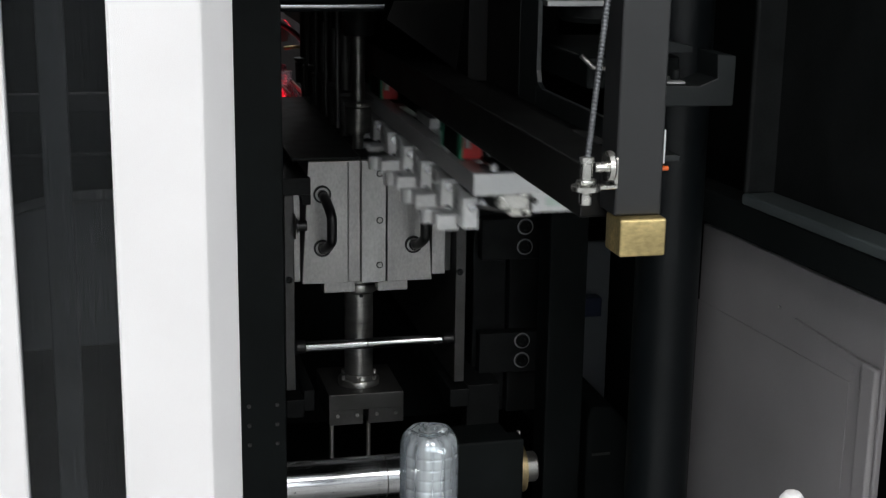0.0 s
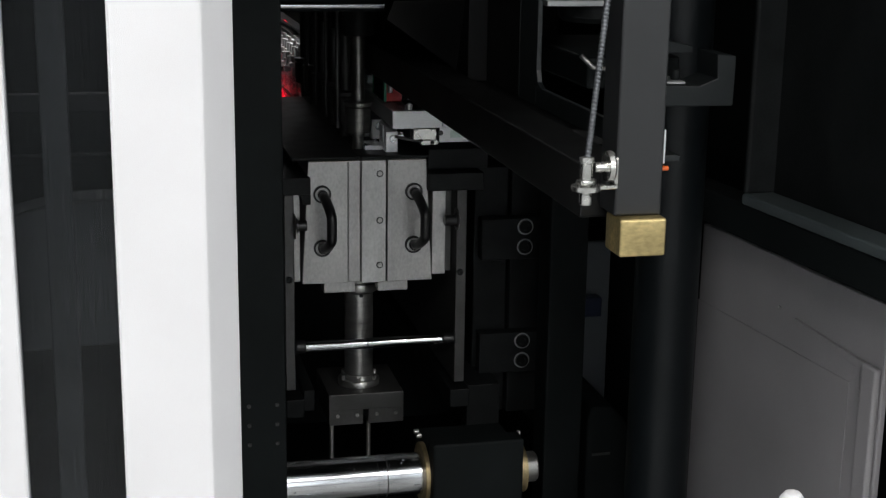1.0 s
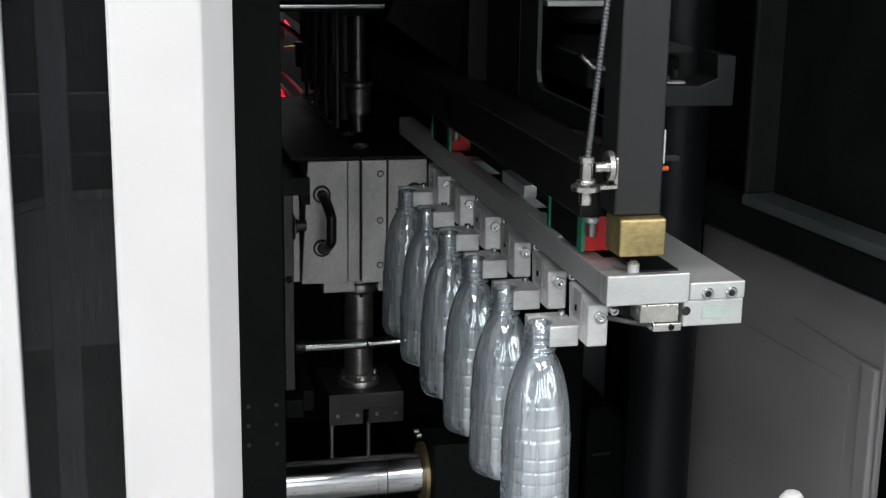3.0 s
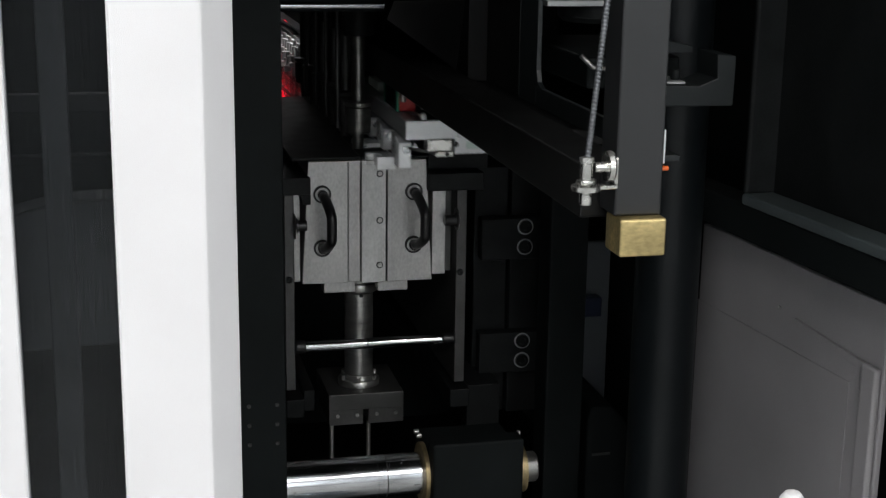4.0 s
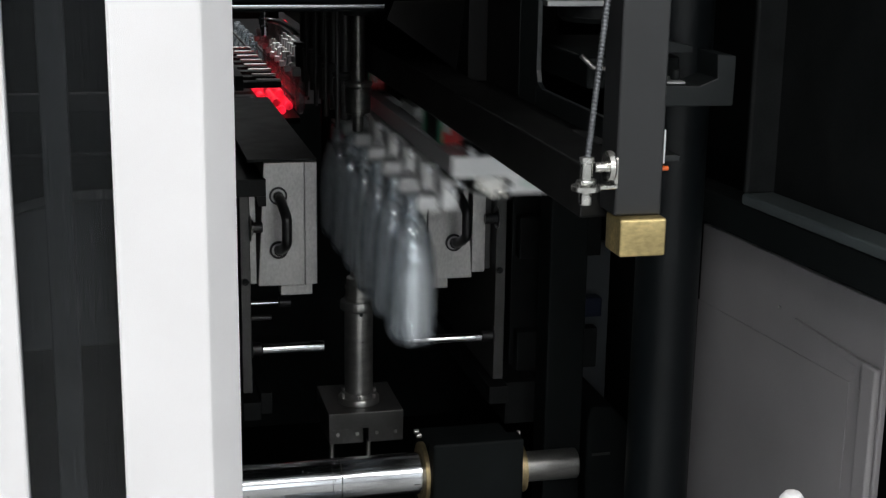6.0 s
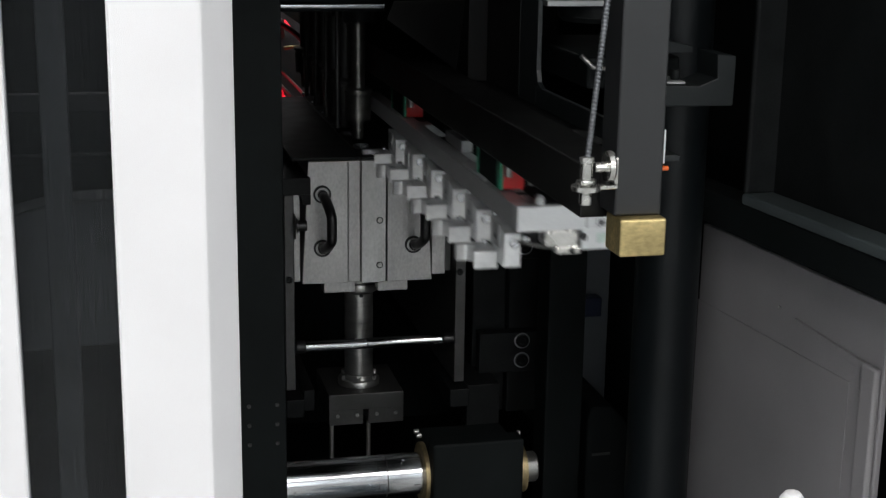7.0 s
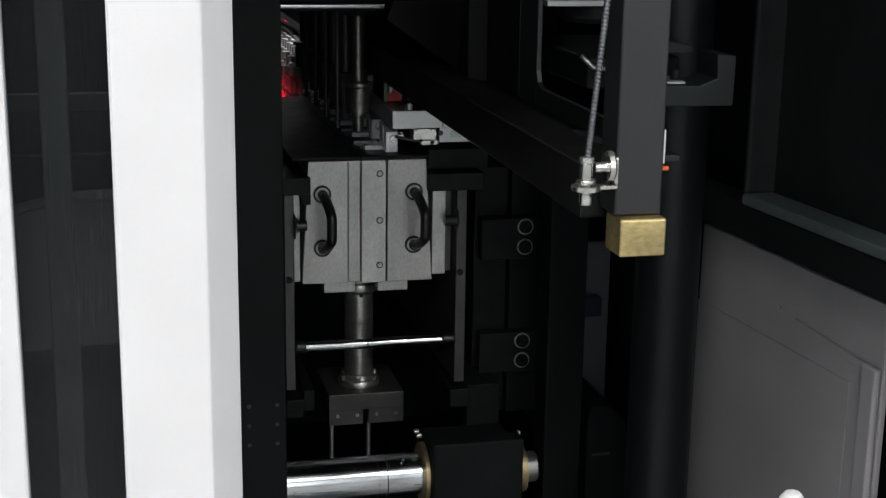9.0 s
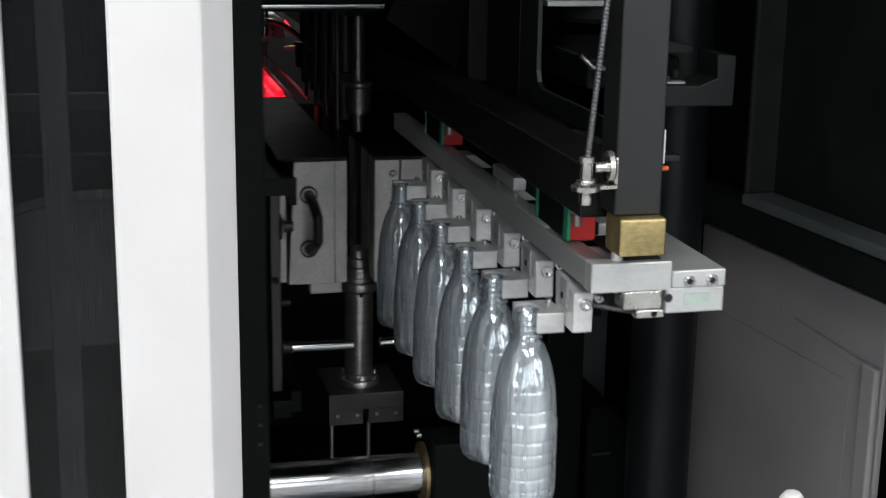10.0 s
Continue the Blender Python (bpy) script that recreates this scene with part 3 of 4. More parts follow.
def build_arm():
    th = thing("transfer_arm", (0.48, AY, 1.2), "milled aluminium transfer arm with six bottle grippers", "transfer arm")
    y1 = AY + 0.92
    part("rail", box(0.4165, 0.437, AY + 0.004, y1, 1.200, 1.2253, 0.0012), ALU_DARK, th, "brushed aluminium rail")
    part("end_plate", box(0.4165, 0.4943, AY, AY + 0.02, 1.1985, 1.2262, 0.0012), ALU, th)
    part("cross_plate", box(0.4375, 0.4935, AY + 0.0205, AY + 0.075, 1.207, 1.2235, 0.001), ALU, th)
    side_top = 1.2165
    side = part("side_rail", box(0.4948, 0.5478, AY, y1, 1.200, side_top, 0.0014), ALU, th, "wide aluminium side rail")
    for sx in (0.5115, 0.534):
        sc = part("rail_screw", turned([(0, 0.0056), (-0.0022, 0.0056), (-0.0028, 0.005), (-0.0028, 0.0032)], "y", (sx, AY, 1.2062), 24, False), CHROME, side, "bright screw with a dark socket")
        # black disc stands in for the shade inside the screw's socket
        part("socket", rod("y", (sx, 0, 1.2062), AY - 0.0016, AY - 0.0002, 0.0034, 6), RUBBER, sc)
    part("under_rail", box(0.4905, 0.5475, AY + 0.002, y1, 1.1755, 1.1995, 0.0012), ALU, th)
    part("sticker", box(0.508, 0.534, AY + 0.0008, AY + 0.0018, 1.183, 1.194, 0), PALE_GREEN, th, "pale green sticker")
    part("linear_slide", box(0.449, 0.4895, AY + 0.03, y1, 1.1745, 1.197, 0.001), BLACK_METAL, th)
    part("slide_head", merge(box(0.450, 0.4870, AY + 0.004, AY + 0.0295, 1.1800, 1.197, 0.001), box(0.462, 0.4895, AY + 0.002, AY + 0.0295, 1.1720, 1.1795, 0.001)), NICKEL, th, "bare metal slide block")
    # black disc stands in for the shade inside a hole
    part("slot", rod("y", (0.4925, 0, 1.1905), AY + 0.0004, AY + 0.0018, 0.0042, 20), RUBBER, th)
    part("slide_screw", screw(0.4795, AY + 0.002, 1.1757, 0.003, 0.001), BLACK_METAL, th)
    part("lever", tube([(0.4225, AY + 0.012, 1.1850), (0.442, AY + 0.010, 1.1805), (0.4605, AY + 0.008, 1.1775)], 0.0024, 10), DULL_STEEL, th)
    # slots across the rails and the modules on top
    for k in range(4):
        y = AY + 0.17 + 0.2 * k
        part("cross_plate", box(0.4375, 0.4935, y, y + 0.035, 1.205, 1.2225, 0.001), ALU_DARK, th)
    for y0 in (AY + 0.085, AY + 0.615):
        cyl = part("cylinder_body", box(0.4215, 0.447, y0 + 0.012, y0 + 0.10, 1.2265, 1.266, 0.0015), BLACK, th, "black air cylinder with green and red ends")
        part("green_cap", box(0.4205, 0.436, y0 + 0.1005, y0 + 0.107, 1.2265, 1.268, 0.001), GREEN, cyl)
        part("red_cap", box(0.4235, 0.4485, y0, y0 + 0.0115, 1.2275, 1.263, 0.001), RED, cyl)
        part("green_strip", box(0.4195, 0.4232, y0 - 0.002, y0 + 0.0115, 1.2275, 1.262, 0.0006), GREEN, cyl)
        part("sensor", rod("z", (0.4285, y0 - 0.004, 0), 1.243, 1.272, 0.0042, 16), STEEL, cyl)
        part("sensor_nut", rod("z", (0.4285, y0 - 0.004, 0), 1.256, 1.262, 0.0072, 6), ALU, cyl)
    part("top_plate", merge(box(0.4170, 0.4365, AY + 0.145, AY + 0.250, 1.2257, 1.2282, 0.0008), rod("z", (0.428, AY + 0.20, 0), 1.2282, 1.2300, 0.003, 12)), ALU, th, "bright aluminium plate")
    part("sensor_block", box(0.4368, 0.4515, AY + 0.33, AY + 0.42, 1.2257, 1.2400, 0.001), ALU, th)
    part("wire_duct", box(0.452, 0.465, AY + 0.12, y1, 1.2230, 1.236, 0.001), BLACK, th)
    part("knob", turned([(1.2265, 0.0055), (1.234, 0.0055), (1.235, 0.004), (1.2365, 0.003)], "z", (0.4445, AY + 0.012, 0), 18), ALU, th)
    part("slide_track", box(0.4485, 0.486, AY + 0.008, AY + 0.1, 1.2245, 1.228, 0.0008), BLACK_METAL, th)
    # grippers
    for i in range(6):
        y = 1.215 + i * PITCH_Y
        g = part("gripper", prism([(y - 0.006, 1.149), (y + 0.04, 1.149), (y + 0.048, 1.158), (y + 0.052, 1.1960), (y + 0.040, 1.1960), (y - 0.006, 1.1880)], 0.4135, 0.4332, "x", 0.0016), GRIP, th, "bright steel bottle gripper")
        part("joint_plate", box(0.4112, 0.4132, y + 0.008, y + 0.03, 1.1690, 1.1960, 0.0005, 1), ALU_DARK, g)
        part("gripper_bolt", screw(0.4245, y - 0.006, 1.1775, 0.0056, 0.006), CHROME, g, "bright socket screw")
        part("gripper_bolt", screw(0.4375, y - 0.001, 1.1835, 0.0046, 0.010), CHROME, g, "bright socket screw")
        part("bracket_bolt", rod("x", (0, y + 0.018, 1.1800), 0.4095, 0.4112, 0.0034, 14), CHROME, g)
        cy = y + 0.04
        x0 = BX + 0.0025
        arc = [(BX + 0.0146 * math.cos(a), cy + 0.0146 * math.sin(a)) for a in [radians(d) for d in range(65, -66, -10)]]
        part("pivot_pin", rod("z", (0.4075, cy + 0.012, 0), 1.1632, 1.1675, 0.0036, 16), CHROME, g, "bright pivot pin")
        part("finger_lip", prism([(BX - 0.008, cy + 0.0235), *[(BX + 0.0165 * math.cos(radians(d)), cy + 0.0165 * math.sin(radians(d))) for d in range(118, 40, -12)], (x0 + 0.012, cy + 0.0235)], 1.1430, 1.1628, "z", 0.0008, 1), GRIP, g, "bright steel finger behind the neck")
        part("jaw", prism([(x0, cy + 0.0235), *arc, (x0, cy - 0.0235), (0.4133, cy - 0.0235), (0.4133, cy + 0.0235)], 1.1430, 1.1630, "z", 0.0012, 2), GRIP, g, "bright steel gripper jaw")
    return th


def bottle_mesh():
    H = 0.2015
    prof = []
    # petal base
    prof += [(0.006, 0.0001), (0.005, 0.012), (0.001, 0.020), (0.0, 0.0240), (0.0015, 0.0275), (0.006, 0.0308), (0.013, 0.0329), (0.019, 0.0333)]
    # lower body with shallow rings, a step, then a long shoulder

    def wall(zz):
        if zz < 0.091:
            return 0.0333
        if zz < 0.0945:
            return 0.0333 - 0.0012 * (zz - 0.091) / 0.0035
        return 0.0128 + 0.0193 * max(0.0, 1 - ((zz - 0.0945) / 0.0785) ** 2) ** 0.7
    dip = {-0.0026: 0.0, -0.0017: 0.0002, -0.0009: 0.0007, 0.0: 0.001, 0.0009: 0.0007, 0.0017: 0.0002, 0.0026: 0.0}
    for gz in [0.0245 + 0.0127 * k for k in range(5)]:
        prof += [(gz + d, wall(gz + d) - 0.55 * depth) for d, depth in dip.items()]
    prof += [(0.085, wall(0.085)), (0.0908, wall(0.0908)), (0.0925, wall(0.0925)), (0.0946, wall(0.0946)), (0.0958, wall(0.0958)), (0.101, wall(0.101))]
    for gz in (0.1065, 0.1265):
        prof += [(gz + d, wall(gz + d) - 0.5 * depth) for d, depth in dip.items()]
    prof += [(zz, wall(zz)) for zz in (0.132, 0.137, 0.142, 0.147, 0.152, 0.156, 0.160, 0.1635, 0.1665, 0.169, 0.171, 0.1725)]
    prof += [(0.1745, 0.0128),
             (0.175, 0.0163), (0.1768, 0.0163), (0.1772, 0.0128), (0.1815, 0.0128), (0.1823, 0.0142), (0.184, 0.0142), (0.1848, 0.0122), (0.1875, 0.0122), (0.1885, 0.0137), (0.1898, 0.0137),
             (0.1908, 0.0122), (0.1930, 0.0122), (0.194, 0.0137), (0.1953, 0.0137), (0.1963, 0.0122), (0.2008, 0.0122), (H, 0.0116), (0.2008, 0.0106), (0.1745, 0.0106)]
    cut = [zz for zz, r in prof].index(0.1745)
    made = []
    for name, piece in (("body", prof[:cut + 1]), ("neck", prof[cut:])):
        bm = bmesh.new()
        seg = 48
        rings = []
        for zz, r in piece:
            ring = []
            for i in range(seg):
                a = 2 * math.pi * i / seg
                rr = r
                if zz < 0.02 and r > 0.01:
                    rr *= 1 - 0.11 * (0.5 + 0.5 * math.cos(5 * a)) * (1 - zz / 0.02)
                if 0.13 < zz < 0.174:
                    rr *= 1 - 0.03 * math.sin(math.pi * (zz - 0.13) / 0.044) * (0.5 + 0.5 * math.cos(9 * a))
                ring.append(bm.verts.new((rr * math.cos(a), rr * math.sin(a), zz)))
            rings.append(ring)
        for a, b in zip(rings, rings[1:]):
            for i in range(seg):
                bm.faces.new((a[i], a[(i + 1) % seg], b[(i + 1) % seg], b[i])).smooth = True
        bmesh.ops.recalc_face_normals(bm, faces=bm.faces)
        me = bpy.data.meshes.new(name)
        bm.to_mesh(me)
        bm.free()
        me.materials.append(PET)
        made.append(me)
    return made


def build_bottles(count):
    meshes = bottle_mesh()
    rows = []
    for s in range(count):
        row = []
        for i in range(6):
            ob = tagged(new("bottle"), "clear ribbed plastic bottle without a cap, held by its neck", "bottle", "blown bottles")
            for me in meshes:
                new(me.name, me).parent = ob
            row.append(ob)
        rows.append(row)
    return rows


# ---- black gantry over the arm ----
def build_gantry():
    th = thing("gantry", (0.5, 1.8, 1.26), "black painted steel gantry above the transfer arm", "machine frame")
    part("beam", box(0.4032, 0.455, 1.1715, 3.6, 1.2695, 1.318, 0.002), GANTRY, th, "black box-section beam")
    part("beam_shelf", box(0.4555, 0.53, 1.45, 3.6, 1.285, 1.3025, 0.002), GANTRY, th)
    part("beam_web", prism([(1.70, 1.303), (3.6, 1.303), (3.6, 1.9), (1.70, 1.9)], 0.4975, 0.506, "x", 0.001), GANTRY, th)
    part("web_rib", prism([(1.85, 1.303), (1.99, 1.303), (1.85, 1.46)], 0.47, 0.4972, "x", 0.001), GANTRY, th)
    guard = prism([(0.372, 1.409), (0.61, 1.41), (0.61, 1.35), (0.565, 1.30), (0.48, 1.303), (0.365, 1.384)], 1.90, 1.905, "y", 0.0008)
    # leaned forward at the top so that less lamp light falls on it
    for v in guard.verts:
        v.co.y -= 0.45 * (v.co.z - 1.345)
    part("slant_guard", guard, GANTRY, th)
    # plate with a window whose corners are round
    x0, x1 = 0.497, 0.503
    ya, yb, za, zb = 1.25, 1.695, 1.303, 1.62
    yi, yj, zi, zj = 1.30, 1.622, 1.326, 1.58
    part("window_plate", merge(box(x0, x1, yj, yb, za, zb, 0.0008), box(x0, x1, ya, yj - 0.0005, za, zi, 0.0008), box(x0, x1, ya, yi, zi + 0.0005, zb, 0.0008), box(x0, x1, yi + 0.0005, yj - 0.0005, zj, zb, 0.0008),
         prism([(yj, zi), (yj - 0.02, zi), (yj - 0.006, zi + 0.006), (yj, zi + 0.02)], x0, x1, "x", 0.0005, 1)), SLATE, th, "dark grey plate with a window")
    part("window_liner", box(0.505, 0.53, ya, yb, za, za + 0.006, 0.001), SLATE, th)
    hang = thing("hanging_post", (0.445, 1.13, 1.28), "dark grey square steel post with a brass block at its foot", "machine frame")
    part("tube", box(0.4205, 0.4640, 1.13, 1.17, 1.2795, 2.1995, 0.0025, 3), DARK_GREY, hang)
    part("brass_block", box(0.4225, 0.4650, 1.118, 1.156, 1.2455, 1.2792, 0.0022, 3), BRASS, hang, "brass stop block")
    part("pin", rod("x", (0, 1.137, 1.3195), 0.4642, 0.4710, 0.0022, 12), ORANGE, hang)
    part("white_strip", box(0.4642, 0.4670, 1.135, 1.14, 1.324, 1.354, 0.0004, 1), ALU, hang)
    # cable with its gland on a lug
    cab = thing("sensor_cable", (0.3835, 1.1, 1.30), "ribbed grey metal conduit ending in a threaded sensor", "cable")
    pts, rad = [], []
    for i in range(150):
        a = i / 149
        z = 1.338 + 0.162 * a
        pts.append((0.3838 + 0.0146 * a, 1.1, z))
        rad.append(0.0029 if i % 3 else 0.0021)
    part("conduit", tube(pts, rad, 12), CONDUIT, cab, "ribbed metal conduit")
    part("sensor_barrel", turned([(1.2980, 0.0048), (1.2990, 0.0055), (1.3070, 0.0055), (1.3075, 0.0048), (1.3140, 0.0048), (1.3150, 0.0055), (1.3330, 0.0055), (1.3340, 0.0062), (1.3385, 0.0062), (1.3390, 0.0035)], "z", (0.3832, 1.1, 0), 20), NICKEL, cab, "nickel sensor barrel")
    part("sensor_nut", rod("z", (0.3832, 1.1, 0), 1.3155, 1.3200, 0.0088, 6), NICKEL, cab)
    part("lug", merge(turned([(1.3105, 0.011), (1.3105, 0.0125), (1.3145, 0.0125), (1.3145, 0.011)], "z", (0.3832, 1.1, 0), 28), prism([(0.39, 1.094), (0.4115, 1.10), (0.4115, 1.112), (0.39, 1.108)], 1.3107, 1.3142, "z", 0.0006, 1), box(0.4085, 0.4118, 1.10, 1.113, 1.3145, 1.3370, 0.0006)), NICKEL, cab, "bent aluminium lug")
    part("lug_bolt", merge(rod("x", (0, 1.103, 1.3290), 0.391, 0.4085, 0.0045, 18), turned([(0.402, 0.0001), (0.4025, 0.013), (0.4065, 0.0135), (0.408, 0.0125)], "x", (0, 1.106, 1.3290), 26, False)), NICKEL, cab, "large nickel washer and bolt")
    # things seen inside the window
    dr = thing("slide_drive", (0.62, 1.55, 1.31), "black drive unit behind the gantry window", "drive unit")
    part("housing", box(0.56, 0.68, 1.62, 1.9, 1.322, 1.36, 0.004), BLACK, dr)
    part("collar", rod("z", (0.61, 1.72, 0), 1.395, 1.44, 0.055, 40), BLACK_METAL, dr)
    part("cap_plate", box(0.52, 0.60, 1.66, 1.72, 1.418, 1.425, 0.001), ALU_DARK, dr)
    part("drive_lever", tube([(0.545, 1.60, 1.365), (0.56, 1.6, 1.351), (0.585, 1.6, 1.348), (0.60, 1.6, 1.354)], 0.003, 8), STEEL, dr)
    br = thing("slide_bracket", (0.65, 1.5, 1.31), "black steel bracket with a notch on the round column", "bracket")
    part("plate", prism([(0.585, 1.3175), (0.697, 1.3165), (0.698, 1.374), (0.6745, 1.3765), (0.6765, 1.349), (0.655, 1.3405), (0.585, 1.3425)], 1.5, 1.56, "y", 0.0015), SLATE, br)
    part("shim", box(0.585, 0.638, 1.502, 1.55, 1.3425, 1.3455, 0.0005, 1), ALU_DARK, br)
    part("bracket_bolt", rod("z", (0.632, 1.52, 0), 1.3458, 1.357, 0.006, 6), BLACK_METAL, br)
    part("back_arm", prism([(0.60, 1.378), (0.64, 1.385), (0.6745, 1.378), (0.6745, 1.37), (0.60, 1.37)], 1.57, 1.62, "y", 0.001), SLATE, br)


def build_right_side():
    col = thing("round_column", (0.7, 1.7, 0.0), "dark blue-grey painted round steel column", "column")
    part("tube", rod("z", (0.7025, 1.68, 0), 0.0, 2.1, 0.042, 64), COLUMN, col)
    # the side door stands a little open: built along its own line, then turned
    turn = Matrix.Translation((0.80, 1.665, 0)) @ Matrix.Rotation(radians(5.5), 4, "Z")

    def swung(bm):
        bmesh.ops.transform(bm, matrix=turn, verts=bm.verts)
        return bm

    def dbox(n0, n1, u0, u1, z0, z1, bevel=0.002, seg=2):
        return swung(box(n0, n1, -u1, -u0, z0, z1, bevel, seg))
    PROUD = 0.94        # scales the frame towards the eye, unchanged in view, to shade the sheet's top
    fr = thing("door_frame", (0.82, 1.4, 0.0), "dark grey square tube door frame of the cover", "door frame")
    part("upright", scale_from_eye(dbox(0.0, 0.046, -0.010, 0.0, 1.1745, 2.19, 0.004, 3), PROUD), BLACK_METAL, fr)
    # lighter grey than the upright: the light on the rail's top is in the colour
    part("rail", scale_from_eye(dbox(0.0, 0.05, -0.010, 0.75, 1.1595, 1.174, 0.003, 3), PROUD), RAIL_LIT_GREY, fr)
    part("dark_pane", scale_from_eye(dbox(0.042, 0.046, 0.0, 0.75, 1.1745, 2.19, 0), PROUD), BLACK_METAL, fr)
    part("lower_rail", scale_from_eye(dbox(0.003, 0.05, -0.2, 0.75, 1.1125, 1.159, 0.003), PROUD), BLACK, fr)
    sh = thing("side_sheet", (0.82, 1.5, 0.0), "grey painted sheet steel side panel with a folded flange", "machine cover")
    part("sheet", dbox(0.0, 0.008, -0.105, 0.318, 0.0, 1.112, 0.002), GREY_SHEET, sh)
    part("flange", dbox(-0.010, -0.0005, 0.2880, 0.3165, 0.0, 1.0385, 0.004, 3), GREY_SHEET, sh)
    part("inset_sheet", dbox(-0.0016, -0.0004, -0.104, 0.2575, 0.0, 1.0040, 0.001, 3), GREY_SHEET, sh)
    part("fold", swung(prism([(-0.288, 1.037), (-0.14, 1.0475), (-0.14, 1.0465), (-0.288, 1.026)], -0.005, -0.0004, "x", 0.0015)), GREY_SHEET, sh)
    part("screw_head", swung(turned([(-0.002, 0.0001), (-0.0018, 0.002), (-0.0002, 0.0025)], "x", (0, -0.10, 1.050), 12, False)), STEEL, sh)
    wall = solid("wall_side", box(0.87, 0.89, 0.9, 4.86, 0.0, 2.2, 0), BLACK, (0.88, 2.5, 0), "black side wall of the machine", "machine cover", kind="structure")
    post = thing("inner_post", (0.68, 2.02, 0.0), "black painted square steel post", "machine frame")
    part("tube", box(0.644, 0.705, 2.0, 2.06, 0.0, 1.2, 0.003), BLACK, post)
    pan = thing("back_sheet", (0.82, 2.35, 0.2), "sheet steel panel coloured dark grey for shade", "machine cover")
    # darker grey than the side sheet: its shade is in the colour
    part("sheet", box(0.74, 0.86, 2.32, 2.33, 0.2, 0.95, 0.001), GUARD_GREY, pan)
    mo = thing("motor", (0.80, 2.2, 0.5), "black motor with blue cable plug", "motor")
    part("body", prism([(0.758, 0.5), (0.85, 0.5), (0.85, 0.66), (0.80, 0.715), (0.765, 0.715), (0.758, 0.69)], 2.12, 2.3, "y", 0.004), BLACK, mo)
    part("name_plate", box(0.768, 0.80, 2.117, 2.1195, 0.628, 0.632, 0), DULL_STEEL, mo)
    part("blue_plug", box(0.772, 0.805, 2.2, 2.23, 0.847, 0.882, 0.004), BLUE, mo)
    wh = thing("push_button", (0.545, 1.0, 1.0), "white round plastic cap on a post", "button")
    part("cap", turned([(0.9, 0.0125), (1.050, 0.0125), (1.062, 0.0108), (1.0675, 0.0065), (1.0692, 0.0001)], "z", (0.5415, 1.0, 0), 28), WHITE, wh)
    part("stand", rod("z", (0.5415, 1.0, 0), 0.0, 0.9, 0.011, 20), BLACK, wh)


def build_oven():
    ov = thing("preform_heater", (0.35, 3.4, 0.9), "red glowing preform heater behind the moulds", "heater")
    part("casing", box(0.15, 0.318, 2.88, 4.3, 0.6, 1.10, 0.004), BLACK, ov)
    part("reflector", box(0.319, 0.385, 2.93, 4.2, 1.075, 1.088, 0.001), BLACK_METAL, ov)
    for k, (x, z) in enumerate(((0.330, 1.098), (0.341, 1.113), (0.352, 1.128), (0.363, 1.110), (0.352, 1.097))):
        part("heater_tube", rod("y", (x, 0, z), 2.95 + 0.03 * (k % 3), 3.55 - 0.05 * k, 0.0085, 16), RED_GLOW, ov, "red glowing heater tube")
    # glowing rod added in place of a reflected red streak
    part("indicator_strip", tube([(0.468, 3.88, 1.205), (0.478, 3.62, 1.178)], 0.004, 10), RED_GLOW, ov, "thin glowing rod standing in for a red reflection")
    rail = thing("preform_carrier", (0.386, 3.1, 1.17), "carrier with bright metal preform holders and black mandrels", "conveyor")
    part("rail", box(0.405, 0.43, 2.87, 3.62, 1.19, 1.235, 0.001), ALU_DARK, rail)
    for k in range(8):
        y = 2.88 + 0.088 * k
        h = part("holder", merge(box(0.358, 0.404, y, y + 0.016, 1.200, 1.209, 0.0012), box(0.364, 0.380, y + 0.002, y + 0.03, 1.181, 1.1995, 0.0012), box(0.384, 0.404, y + 0.018, y + 0.040, 1.2, 1.228, 0.0012), rod("z", (0.366, y + 0.01, 0), 1.2092, 1.222, 0.0045, 12), box(0.352, 0.404, y + 0.042, y + 0.058, 1.186, 1.198, 0.0012), box(0.360, 0.376, y + 0.060, y + 0.076, 1.198, 1.216, 0.0012), rod("z", (0.386, y + 0.066, 0), 1.180, 1.226, 0.0045, 12), rod("z", (0.391, y + 0.006, 0), 1.2092, 1.236, 0.004, 12)), ALU, rail, "bright metal preform holder")
        part("preform", turned([(1.10, 0.0001), (1.104, 0.007), (1.115, 0.0098), (1.172, 0.0098), (1.174, 0.0125), (1.1785, 0.0125)], "z", (0.380, y + 0.02, 0), 16, False), PREFORM, h, "clear preform")
        m = part("mandrel", merge(box(0.262, 0.340, y + 0.006, y + 0.044, 1.158, 1.170, 0.001)), BLACK_METAL, rail, "black mandrel bar")
        part("mandrel_tip", box(0.290, 0.3395, y + 0.010, y + 0.022, 1.1705, 1.1755, 0.0008, 1), ALU, m, "bright mandrel tip")
    part("mandrel_beam", box(0.245, 0.2615, 2.87, 3.62, 1.155, 1.185, 0.001), BLACK_METAL, rail)
    part("tie_plate", box(0.25, 0.42, 3.6, 3.62, 1.236, 1.27, 0.001), BLACK_METAL, rail)
    gd = thing("neck_guide", (AX, 3.7, 1.13), "two thin steel rails that carry bottles by the neck", "conveyor")
    for x in (AX - 0.0165, AX + 0.0145):
        part("neck_rail", box(x - 0.0012, x + 0.0032, 2.86, 4.7, 1.135, 1.1412, 0.0005, 1), DULL_STEEL, gd, "thin steel neck rail")
    chucks = thing("chuck_row", (0.33, 3.4, 1.2), "row of small bright steel chucks", "conveyor")
    for k in range(4):
        x, y = 0.372 + 0.012 * k, 3.3 + 0.14 * k
